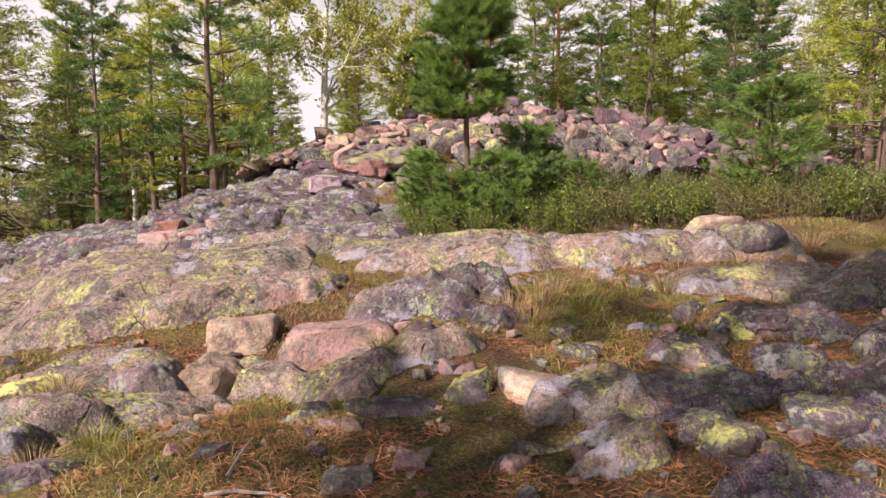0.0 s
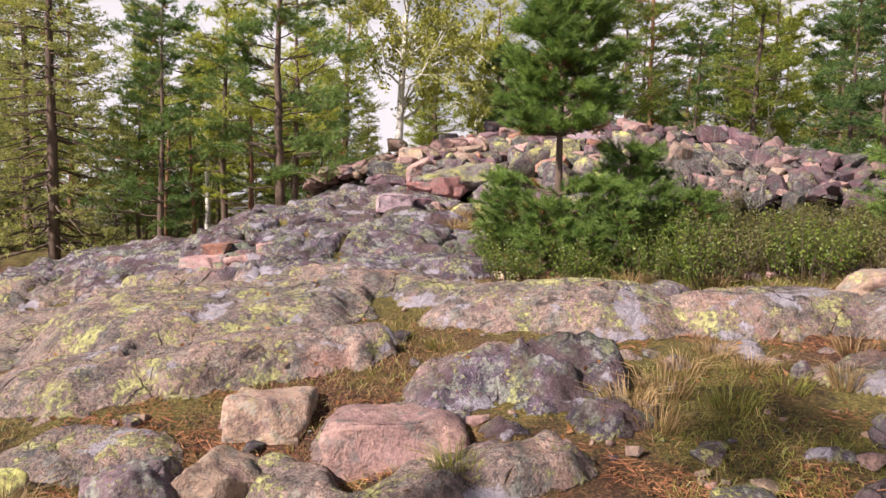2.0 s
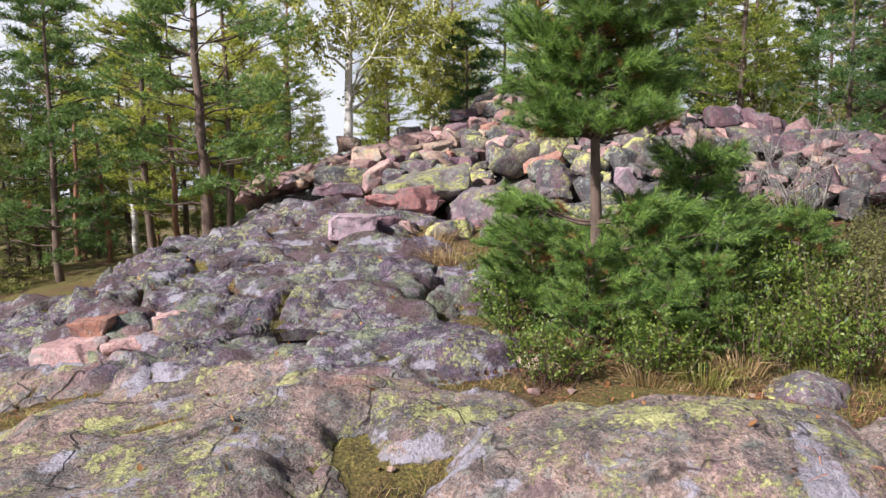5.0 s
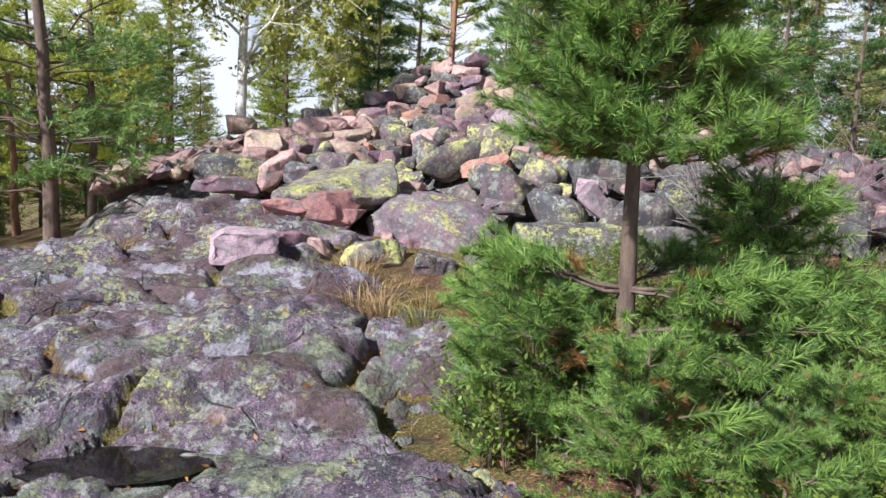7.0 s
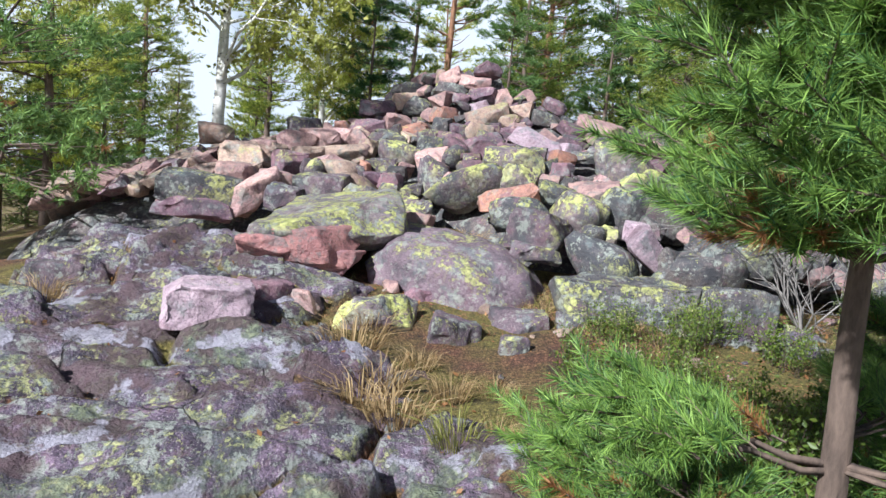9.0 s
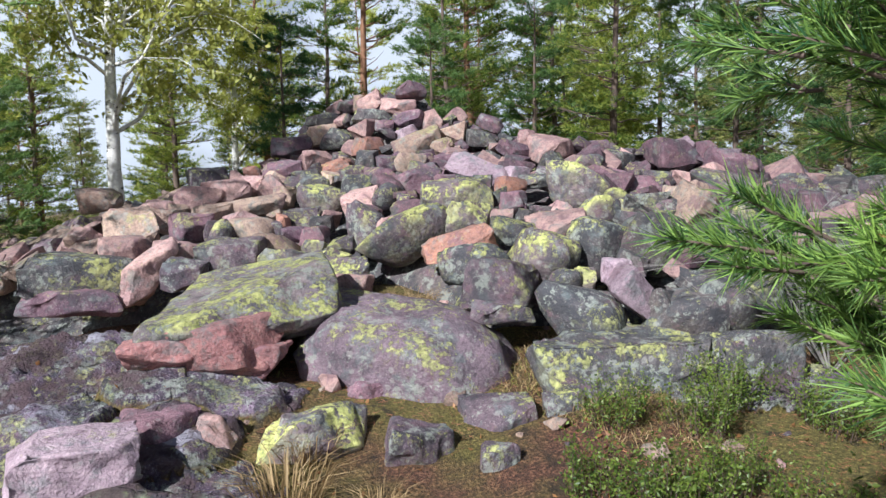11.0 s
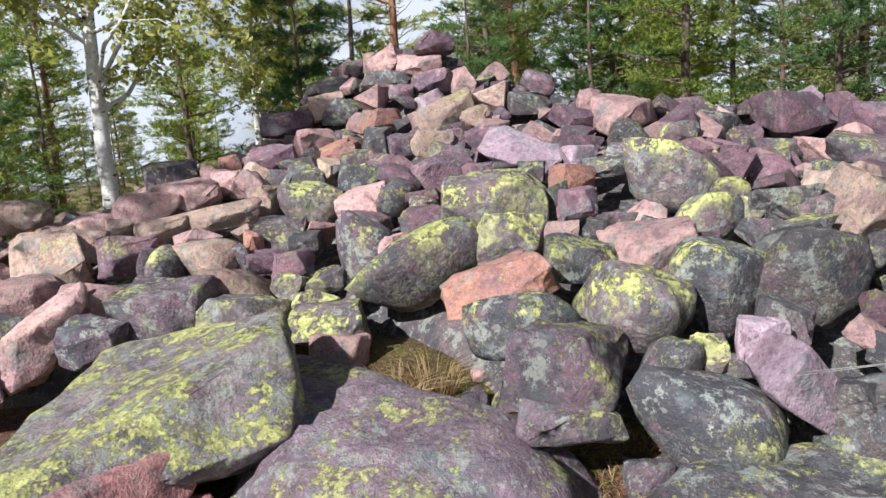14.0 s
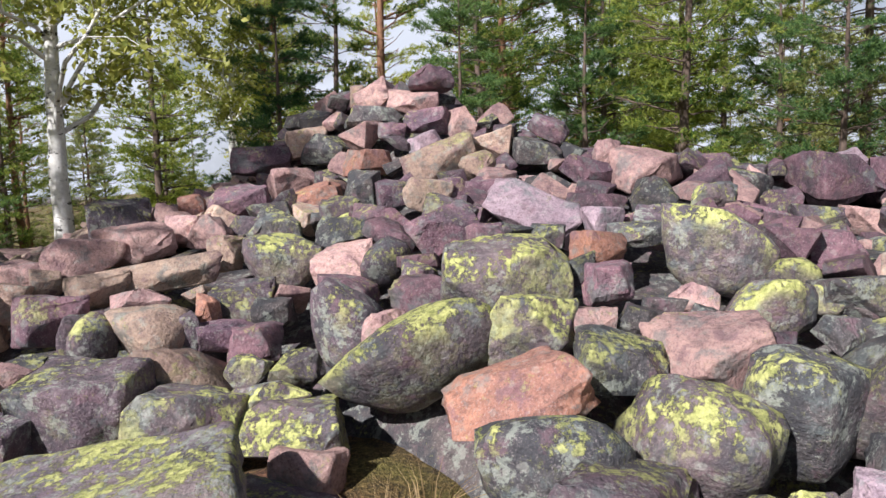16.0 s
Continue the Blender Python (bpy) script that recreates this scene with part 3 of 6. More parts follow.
DEAD_WOOD = bark_mat("dead_wood", (0.16, 0.14, 0.13), (0.36, 0.33, 0.31), 30)

# ---------- mesh helpers ----------


def mesh_of(name, verts, faces, mats, smooth=True, index=None):
    me = bpy.data.meshes.new(name)
    v = np.asarray(verts, dtype=np.float32)
    f = np.asarray(faces, dtype=np.int32)
    me.vertices.add(len(v))
    me.vertices.foreach_set("co", v.ravel())
    n, k = f.shape
    me.loops.add(n * k)
    me.loops.foreach_set("vertex_index", f.ravel())
    me.polygons.add(n)
    me.polygons.foreach_set("loop_start", np.arange(0, n * k, k, dtype=np.int32))
    for m in mats:
        me.materials.append(m)
    if index is not None:
        me.polygons.foreach_set("material_index", np.asarray(index, dtype=np.int32))
    me.update(calc_edges=True)
    me.polygons.foreach_set("use_smooth", np.full(n, smooth))
    return me


def part(name, me, parent, label="", kind=""):
    ob = new(name, me)
    ob.parent = parent
    return tagged(ob, label, kind=kind)


class Soup:
    """Triangles gathered into one mesh."""

    def __init__(self):
        self.v, self.f, self.i, self.n = [], [], [], 0

    def add(self, v, f, mat=0):
        self.v.append(np.asarray(v, float))
        self.f.append(np.asarray(f, int) + self.n)
        self.i.append(np.full(len(f), mat))
        self.n += len(v)

    def mesh(self, name, mats, smooth=True):
        return mesh_of(name, np.concatenate(self.v), np.concatenate(self.f), mats, smooth, np.concatenate(self.i))


def tube(points, radii, sides=6):
    """A tapered tube along a line of points, as triangles."""
    p, r = np.asarray(points, float), np.asarray(radii, float)
    t = np.gradient(p, axis=0)
    t /= np.linalg.norm(t, axis=1, keepdims=True) + 1e-9
    ref = np.where(np.abs(t[:, 2:3]) > 0.9, np.array([[1.0, 0, 0]]), np.array([[0, 0, 1.0]]))
    a = np.cross(t, ref)
    a /= np.linalg.norm(a, axis=1, keepdims=True) + 1e-9
    b = np.cross(t, a)
    th = np.linspace(0, 2 * np.pi, sides, endpoint=False)
    v = p[:, None] + r[:, None, None] * (np.cos(th)[None, :, None] * a[:, None] + np.sin(th)[None, :, None] * b[:, None])
    f = []
    for k in range(len(p) - 1):
        for s in range(sides):
            i, j = k * sides + s, k * sides + (s + 1) % sides
            f += [(i, j, j + sides), (i, j + sides, i + sides)]
    return v.reshape(-1, 3), np.array(f)


def needles(rng, base, way, length, width, spread):
    """One thin triangle for each base point, leaning off its way."""
    n = len(base)
    off = rng.normal(size=(n, 3))
    d = way + spread * off / (np.linalg.norm(off, axis=1, keepdims=True) + 1e-9)
    d /= np.linalg.norm(d, axis=1, keepdims=True) + 1e-9
    side = np.cross(d, rng.normal(size=(n, 3)))
    side /= np.linalg.norm(side, axis=1, keepdims=True) + 1e-9
    ln = length * rng.uniform(0.7, 1.15, (n, 1))
    v = np.stack([base - side * width / 2, base + side * width / 2, base + d * ln], 1)
    return v.reshape(-1, 3), np.arange(3 * n).reshape(-1, 3)


def blades(rng, base, way, length, width, bend=0.5):
    """Bent blades of grass: three triangles each."""
    n = len(base)
    side = np.cross(way, rng.normal(size=(n, 3)))
    side /= np.linalg.norm(side, axis=1, keepdims=True) + 1e-9
    ln = np.broadcast_to(np.asarray(length, float).reshape(-1, 1), (n, 1)) * rng.uniform(0.6, 1.2, (n, 1))
    mid = base + way * ln * 0.55
    out = way.copy()
    out[:, 2] = 0
    tip = mid + way * ln * 0.40 + out * ln * bend - np.array([0, 0, 1.0]) * ln * bend * 0.5
    w = width
    v = np.stack([base - side * w / 2, base + side * w / 2, mid + side * w * 0.4, mid - side * w * 0.4, tip], 1)
    k = 5 * np.arange(n)[:, None]
    f = np.concatenate([k + [0, 1, 2], k + [0, 2, 3], k + [3, 2, 4]])
    return v.reshape(-1, 3), f


def leaves(rng, centre, size):
    """Small leaves: a folded pair of triangles each."""
    n = len(centre)
    a = rng.normal(size=(n, 3))
    a /= np.linalg.norm(a, axis=1, keepdims=True)
    b = np.cross(a, rng.normal(size=(n, 3)))
    b /= np.linalg.norm(b, axis=1, keepdims=True) + 1e-9
    s = size * rng.uniform(0.6, 1.2, (n, 1))
    lift = np.cross(a, b) * s * 0.2
    v = np.stack([centre - a * s, centre + b * s * 0.55 + lift, centre + a * s, centre - b * s * 0.55 + lift], 1)
    k = 4 * np.arange(n)[:, None]
    return v.reshape(-1, 3), np.concatenate([k + [0, 1, 2], k + [0, 2, 3]])


def ground_z(x, y):
    return float(hill(np.array([x], float), np.array([y], float))[0][0])


# ---------- the ground: one sheet to the horizon ----------


def spread(lo, hi, step, reach):
    core = np.arange(lo, hi + step / 2, step)
    grow, d, s = [], 0.0, step
    while d < reach:
        s *= 1.14
        d += s
        grow.append(d)
    grow = np.array(grow)
    return np.concatenate([lo - grow[::-1], core, hi + grow])


def build_ground():
    xs, ys = spread(-5.2, 4.0, 0.027, 900), spread(1.8, 13.4, 0.024, 900)
    X, Y = np.meshgrid(xs, ys)
    Z, K = hill(X, Y)
    v = np.stack([X, Y, Z], -1).reshape(-1, 3)
    nx, ny = len(xs), len(ys)
    i = (np.arange(ny - 1)[:, None] * nx + np.arange(nx - 1)[None]).ravel()
    me = mesh_of("ground", v, np.stack([i, i + 1, i + nx + 1, i + nx], 1), [GROUND])
    at = me.attributes.new("rock", "FLOAT", "POINT")
    at.data.foreach_set("value", K.ravel().astype(np.float32))
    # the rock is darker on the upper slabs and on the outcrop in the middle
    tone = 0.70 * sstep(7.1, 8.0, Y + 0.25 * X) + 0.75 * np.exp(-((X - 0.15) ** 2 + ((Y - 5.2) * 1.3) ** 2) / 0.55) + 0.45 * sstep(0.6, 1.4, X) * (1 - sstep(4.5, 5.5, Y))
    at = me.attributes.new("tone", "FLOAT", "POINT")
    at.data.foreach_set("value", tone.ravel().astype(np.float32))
    return tagged(new("ground", me), "rocky hilltop ground of lichen-covered granite, moss and pine litter", "ground", kind="structure")


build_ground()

# ---------- stones ----------


def ball(level=3):
    bm = bmesh.new()
    bmesh.ops.create_icosphere(bm, subdivisions=level, radius=1.0)
    v = np.array([p.co[:] for p in bm.verts])
    f = np.array([[q.index for q in p.verts] for p in bm.faces])
    bm.free()
    return v / np.linalg.norm(v, axis=1, keepdims=True), f


BALLS = {2: ball(3), 3: ball(4)}


def stone_shape(seed, sharp, level=2, planes=13, rough=0.035):
    """A rounded stone inside a box of 1 x 1 x 1, with its edges worn away."""
    rng = np.random.default_rng(seed)
    d, f = BALLS[level]
    n = rng.normal(size=(planes, 3))
    n /= np.linalg.norm(n, axis=1, keepdims=True)
    n = np.concatenate([n, [(0, 0, 1), (0, 0, -1)]])
    dist = np.concatenate([rng.uniform(0.62, 1.0, planes), [0.62, 0.7]])
    s = np.maximum(d @ n.T / dist, 0) ** sharp
    r = s.sum(1) ** (-1.0 / sharp)
    lump = fbm(d[:, 0] * 2.1 + d[:, 2] * 1.3 + seed, d[:, 1] * 2.1 - d[:, 2] * 1.7, seed, 5, 0.55)
    r = r * (1 + rough * 2 * lump)
    v = d * r[:, None]
    lo, hi = v.min(0), v.max(0)
    return (v - (lo + hi) / 2) / (hi - lo), f


def split_shape(seed, planes, wear, cuts, square=False):
    """A broken stone: flat faces that meet at edges worn by the given share, with fine unevenness."""
    rng = np.random.default_rng(seed)
    n = rng.normal(size=(planes, 3))
    n /= np.linalg.norm(n, axis=1, keepdims=True)
    n = np.concatenate([n, [(0, 0, 1), (0, 0, -1), (1, 0, 0), (-1, 0, 0), (0, 1, 0), (0, -1, 0)]])
    dist = np.concatenate([rng.uniform(0.55, 0.95, planes), rng.uniform(0.55, 0.85, 2), rng.uniform(0.8, 1.0, 4)])
    if square:
        dist = np.concatenate([rng.uniform(0.70, 0.95, planes), rng.uniform(0.58, 0.72, 6)])
    k = len(n)
    pts = []
    for a in range(k):
        for b in range(a + 1, k):
            for c in range(b + 1, k):
                m = n[[a, b, c]]
                if abs(np.linalg.det(m)) < 0.05:
                    continue
                p = np.linalg.solve(m, dist[[a, b, c]])
                if (n @ p <= dist + 1e-6).all():
                    pts.append(p)
    bm = bmesh.new()
    for p in pts:
        bm.verts.new(p)
    bmesh.ops.remove_doubles(bm, verts=bm.verts[:], dist=0.06)
    hull = bmesh.ops.convex_hull(bm, input=bm.verts[:])
    bmesh.ops.delete(bm, geom=[e for e in hull["geom_interior"] if isinstance(e, bmesh.types.BMVert)], context="VERTS")
    bmesh.ops.dissolve_limit(bm, angle_limit=radians(6), verts=bm.verts[:], edges=bm.edges[:])
    bmesh.ops.bevel(bm, geom=bm.edges[:], offset=wear, segments=2, profile=0.6, affect="EDGES", clamp_overlap=True)
    bmesh.ops.triangulate(bm, faces=bm.faces[:])
    for _ in range(cuts):
        big = [e for e in bm.edges if e.calc_length() > 0.22 / (1 + 0.5 * _)]
        bmesh.ops.subdivide_edges(bm, edges=big, cuts=1)
        bmesh.ops.triangulate(bm, faces=bm.faces[:])
    bm.normal_update()
    v = np.array([p.co[:] for p in bm.verts])
    nn = np.array([p.normal[:] for p in bm.verts])
    bm.verts.index_update()
    f = np.array([[q.index for q in p.verts] for p in bm.faces])
    bm.free()
    lump = fbm(v[:, 0] * 2.3 + v[:, 2] * 1.1 + seed, v[:, 1] * 2.3 - v[:, 2] * 1.9, seed, 4, 0.6)
    v = v + nn * 0.055 * lump[:, None]
    lo, hi = v.min(0), v.max(0)
    return (v - (lo + hi) / 2) / (hi - lo), f


SHAPES, MESHES = {}, {}


def stone_mesh(kind, variant, colour, level=2):
    key = (kind, variant, colour, level)
    if key not in MESHES:
        shape = (kind, variant, level)
        if shape not in SHAPES:
            seed = 100 + 7 * variant + len(kind) * 31
            if kind == "round":
                SHAPES[shape] = stone_shape(seed, 7.0 if level < 3 else 9.0, level, 15, 0.035 if level < 3 else 0.06)
            elif kind == "block":
                SHAPES[shape] = split_shape(seed, 7, 0.11, level, True)
            else:
                SHAPES[shape] = split_shape(seed, 9 if kind == "worn" else 7, 0.16 if kind == "worn" else 0.07, level)
        v, f = SHAPES[shape]
        MESHES[key] = mesh_of("stone", v, f, [ROCKS[colour]])
    return MESHES[key]


def boulder(x, y, z, w, d, h, rx, ry, rz, kind, variant, colour, label, name="boulder", level=3):
    ob = new(name, stone_mesh(kind, variant, colour, level))
    ob.matrix_basis = pose(x, y, z, rx, ry, rz) @ Matrix.Diagonal((w, d, h, 1))
    return tagged(ob, label, "rock")


def foot_y(x):
    """The line on the ground where the cairn begins."""
    return 14.4 - 1.15 * sstep(-0.6, 0.7, x) - 0.75 * sstep(0.7, 2.6, x) - 0.9 * sstep(3.0, 5.5, x) + 0.35 * sstep(-1.5, -3.5, x)


def cairn_height(x, y):
    r = y - foot_y(x)
    base = 1.93 - 0.10 * sstep(0.8, 2.2, x) - 0.25 * sstep(2.2, 3.2, x) - 0.12 * sstep(-1.5, -3.5, x)
    up = np.interp(r, [-3.6, -0.6, 0, 1, 1.4, 2, 3, 3.7, 4.3, 4.7, 5.3, 7.5, 9.5], [-2.5, -0.45, 0.06, 0.38, 0.50, 0.72, 0.92, 1.17, 1.5, 1.8, 2.0, 1.7, 0.0])
    crest = np.interp(x, [-5, -4, -2.4, -1.2, -0.5, 0.0, 0.9, 1.5, 2.1, 3.6, 5.0, 6.5, 7.5], [1.2, 1.9, 2.42, 2.74, 3.2, 3.74, 3.78, 3.3, 3.05, 2.95, 2.5, 1.9, 1.0])
    back = crest - 0.5 * np.maximum(y - 19.2, 0)
    return np.minimum(base + up, back)


# one sheet beneath the stones, its dark colour standing in for shade between them
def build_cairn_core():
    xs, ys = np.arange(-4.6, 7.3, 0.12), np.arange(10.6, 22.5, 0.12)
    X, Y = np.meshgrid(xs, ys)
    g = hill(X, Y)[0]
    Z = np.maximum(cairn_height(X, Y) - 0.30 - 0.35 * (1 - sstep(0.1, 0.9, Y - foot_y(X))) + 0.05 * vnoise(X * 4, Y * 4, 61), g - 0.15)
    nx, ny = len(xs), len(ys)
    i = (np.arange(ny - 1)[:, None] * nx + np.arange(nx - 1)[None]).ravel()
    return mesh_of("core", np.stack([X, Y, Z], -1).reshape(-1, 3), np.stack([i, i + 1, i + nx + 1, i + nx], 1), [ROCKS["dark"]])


cairn = tagged(new("cairn"), "large heap of pink and purple stones with yellow-green lichen", "cairn")
cairn.location = (0.5, 17.0, 1.8)
part("rubble_core", build_cairn_core(), cairn, "dark sheet under the stones, coloured as the shade in the gaps").location = (-0.5, -17.0, -1.8)
LAID = []


def lay(x, y, z, w, d, h, ry, rz, kind, variant, colour, rx=0.0):
    """One stone of the cairn, at its place in the world."""
    if x > 1.0 and z < 2.4:      # shade on this side of the foot is put into darker stone colours
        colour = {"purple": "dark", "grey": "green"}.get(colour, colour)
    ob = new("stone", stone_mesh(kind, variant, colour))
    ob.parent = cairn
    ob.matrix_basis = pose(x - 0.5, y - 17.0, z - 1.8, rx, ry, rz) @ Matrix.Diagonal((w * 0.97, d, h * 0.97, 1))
    LAID.append((x, y, z, max(w, h) / 2))
    return ob


lay(0.13, 14.49, 2.19, 0.87, 0.65, 0.44, -34, -13, "round", 5, "yellow", -7)
lay(0.64, 14.31, 2.31, 0.40, 0.30, 0.36, 2, -32, "split", 1, "yellow", -10)
lay(0.44, 13.96, 2.15, 0.63, 0.39, 0.24, -15, -9, "worn", 6, "orange", -3)
lay(0.47, 13.62, 2.04, 0.57, 0.43, 0.33, -6, -16, "round", 2, "green", -1)
lay(0.97, 13.51, 2.05, 0.56, 0.42, 0.46, 21, -24, "round", 7, "yellow", 1)
lay(1.44, 13.54, 2.09, 0.54, 0.42, 0.52, 13, -13, "round", 3, "green", 3)
lay(1.30, 14.01, 2.23, 0.54, 0.41, 0.31, -5, -20, "worn", 8, "pink", 5)
lay(0.93, 14.02, 2.22, 0.42, 0.32, 0.22, 14, -9, "split", 4, "green", 7)
lay(0.67, 14.84, 2.47, 0.71, 0.53, 0.42, 1, -16, "split", 0, "yellow", 9)
lay(1.84, 14.81, 2.55, 0.70, 0.52, 0.47, 15, -23, "round", 5, "yellow", -8)
lay(1.81, 14.25, 2.35, 0.44, 0.33, 0.29, 13, -4, "round", 1, "yellow", -11)
lay(1.14, 15.80, 2.75, 0.68, 0.51, 0.33, 24, -19, "worn", 6, "lavender", -4)
lay(1.28, 15.01, 2.58, 0.32, 0.24, 0.20, 8, 9, "split", 2, "orange", -3)
lay(1.16, 14.65, 2.44, 0.28, 0.21, 0.23, -4, -15, "split", 7, "purple", 1)
lay(-0.50, 15.93, 2.46, 0.55, 0.41, 0.40, 10, -39, "round", 3, "yellow", 5)
lay(-0.19, 14.98, 2.24, 0.49, 0.37, 0.43, 32, -2, "round", 8, "grey", 9)
lay(-0.10, 15.65, 2.49, 0.38, 0.29, 0.23, -12, -26, "split", 4, "pink", 13)
lay(0.12, 15.41, 2.51, 0.35, 0.26, 0.29, -3, 11, "round", 0, "grey", 17)
lay(0.50, 15.54, 2.68, 0.42, 0.31, 0.28, -30, -13, "split", 5, "purple", -16)
lay(-0.07, 16.01, 2.64, 0.35, 0.26, 0.23, 4, -37, "worn", 1, "green", -12)
lay(0.19, 16.01, 2.71, 0.45, 0.30, 0.19, 17, -0, "split", 6, "purple", -8)
lay(0.80, 16.99, 3.10, 0.63, 0.47, 0.33, -23, -24, "split", 2, "tan", -4)
lay(0.25, 17.32, 3.10, 0.44, 0.33, 0.25, 2, 13, "split", 7, "orange", 0)
lay(0.55, 16.36, 2.86, 0.38, 0.28, 0.25, 6, -11, "worn", 3, "tan", 4)
lay(0.12, 16.88, 2.89, 0.32, 0.25, 0.32, 3, -35, "worn", 8, "dark", 8)
lay(0.34, 16.55, 2.87, 0.30, 0.22, 0.19, 1, 2, "split", 4, "purple", 12)
lay(-0.23, 17.15, 2.84, 0.43, 0.31, 0.19, -13, -22, "split", 0, "orange", 16)
lay(-0.39, 17.67, 2.96, 0.44, 0.33, 0.25, -9, 15, "split", 5, "pink", -17)
lay(-0.67, 18.23, 3.14, 0.57, 0.42, 0.30, 0, -9, "worn", 1, "purple", -13)
lay(-0.07, 17.97, 3.23, 0.54, 0.41, 0.28, -2, -33, "split", 6, "green", -9)
lay(-0.24, 18.32, 3.32, 0.42, 0.32, 0.29, -10, 4, "split", 2, "tan", -5)
lay(0.35, 17.91, 3.51, 0.60, 0.35, 0.22, 3, -20, "split", 7, "green", -1)
lay(0.24, 17.70, 3.31, 0.36, 0.27, 0.25, -19, -44, "split", 3, "pink", 3)
lay(0.71, 17.88, 3.65, 0.49, 0.35, 0.22, 5, -7, "worn", 8, "pink", 7)
lay(0.40, 18.12, 3.72, 0.33, 0.24, 0.30, -28, -31, "split", 4, "pink", 11)
lay(0.26, 18.32, 3.74, 0.17, 0.20, 0.24, -0, 6, "split", 0, "tan", 15)
lay(0.91, 17.92, 3.84, 0.44, 0.33, 0.22, -3, -18, "worn", 5, "purple", -18)
lay(0.80, 17.60, 3.45, 0.39, 0.29, 0.23, -5, -42, "worn", 1, "purple", -14)
lay(1.08, 17.50, 3.42, 0.25, 0.24, 0.30, 4, -5, "split", 6, "pink", -10)
lay(0.48, 17.54, 3.37, 0.25, 0.18, 0.16, 2, -29, "split", 2, "purple", -6)
lay(0.71, 17.24, 3.25, 0.31, 0.23, 0.19, -21, 8, "split", 7, "lavender", -2)
lay(1.26, 17.06, 3.20, 0.39, 0.29, 0.28, -18, -16, "split", 3, "tan", 2)
lay(1.03, 16.82, 3.06, 0.30, 0.22, 0.21, -14, -40, "split", 8, "tan", 6)
lay(1.56, 16.87, 3.15, 0.43, 0.32, 0.21, 8, -3, "split", 4, "dark", 10)
lay(1.68, 16.94, 3.34, 0.34, 0.25, 0.16, 26, -27, "split", 0, "purple", 14)
lay(2.23, 16.32, 3.00, 0.61, 0.45, 0.29, -1, 10, "worn", 5, "pink", 18)
lay(1.95, 16.40, 3.11, 0.24, 0.18, 0.22, -4, -14, "split", 1, "pink", -15)
lay(2.04, 15.83, 2.80, 0.35, 0.27, 0.29, 5, -38, "split", 6, "dark", -11)
lay(1.78, 16.36, 2.96, 0.45, 0.34, 0.25, 11, -1, "worn", 2, "purple", -7)
lay(1.60, 15.85, 2.77, 0.47, 0.26, 0.16, 3, -25, "split", 7, "purple", -3)
lay(1.47, 15.42, 2.68, 0.29, 0.22, 0.22, 3, 12, "worn", 3, "lavender", 1)
lay(1.56, 15.15, 2.63, 0.32, 0.22, 0.14, -4, -12, "worn", 8, "green", 5)
lay(2.39, 15.68, 2.77, 0.29, 0.22, 0.26, 5, -36, "worn", 4, "yellow", 9)
lay(3.05, 16.27, 2.79, 0.44, 0.33, 0.32, 12, 1, "worn", 0, "dark", 13)
lay(2.95, 16.55, 2.97, 0.27, 0.20, 0.22, -0, -23, "split", 5, "purple", 17)
lay(3.87, 16.23, 2.87, 0.55, 0.42, 0.42, -11, 14, "split", 1, "lavender", -16)
lay(3.18, 16.03, 2.68, 0.28, 0.22, 0.28, -5, -10, "worn", 6, "purple", -12)
lay(3.29, 15.76, 2.59, 0.47, 0.35, 0.22, 4, -34, "worn", 2, "grey", -8)
lay(2.52, 14.73, 2.53, 0.41, 0.31, 0.25, 2, 3, "worn", 7, "purple", -4)
lay(3.56, 15.62, 2.57, 0.38, 0.28, 0.21, 9, -21, "split", 3, "pink", 0)
lay(3.84, 15.34, 2.50, 0.72, 0.48, 0.30, 12, -45, "split", 8, "grey", 4)
lay(3.25, 14.89, 2.37, 0.50, 0.38, 0.29, 11, -8, "split", 4, "grey", 8)
lay(2.32, 14.10, 2.36, 0.42, 0.31, 0.20, -2, -32, "split", 0, "purple", 12)
lay(2.55, 13.92, 2.25, 0.41, 0.48, 0.60, 26, 5, "split", 5, "tan", 16)
lay(1.86, 13.52, 2.12, 0.67, 0.51, 0.53, 11, -16, "round", 1, "purple", -8)
lay(2.05, 14.43, 2.46, 0.28, 0.21, 0.19, -4, -43, "round", 6, "yellow", -13)
lay(1.93, 13.94, 2.27, 0.26, 0.20, 0.19, 5, -6, "worn", 2, "grey", -9)
lay(2.05, 14.19, 2.38, 0.22, 0.16, 0.15, 3, -30, "worn", 7, "yellow", -5)
lay(2.15, 13.87, 2.28, 0.33, 0.19, 0.12, -8, 7, "split", 3, "green", -1)
lay(-1.18, 15.20, 2.22, 0.48, 0.36, 0.34, -2, -17, "round", 8, "tan", 3)
lay(-0.93, 14.83, 2.10, 0.57, 0.42, 0.31, 16, -23, "round", 4, "tan", 4)
lay(-1.45, 15.17, 2.22, 0.27, 0.26, 0.33, 5, -4, "round", 0, "grey", 11)
lay(-1.35, 14.60, 2.02, 0.56, 0.42, 0.46, 2, -19, "block", 5, "grey", 8)
lay(-0.90, 14.46, 1.98, 0.52, 0.39, 0.34, 8, -8, "split", 1, "yellow", -9)
lay(-0.45, 14.38, 1.95, 0.53, 0.39, 0.24, 0, -15, "worn", 6, "yellow", -7)
lay(-0.39, 14.15, 1.82, 0.29, 0.22, 0.26, 0, -39, "block", 2, "pink", -10)
lay(-0.63, 15.00, 2.17, 0.32, 0.24, 0.25, -6, -2, "split", 7, "purple", -6)
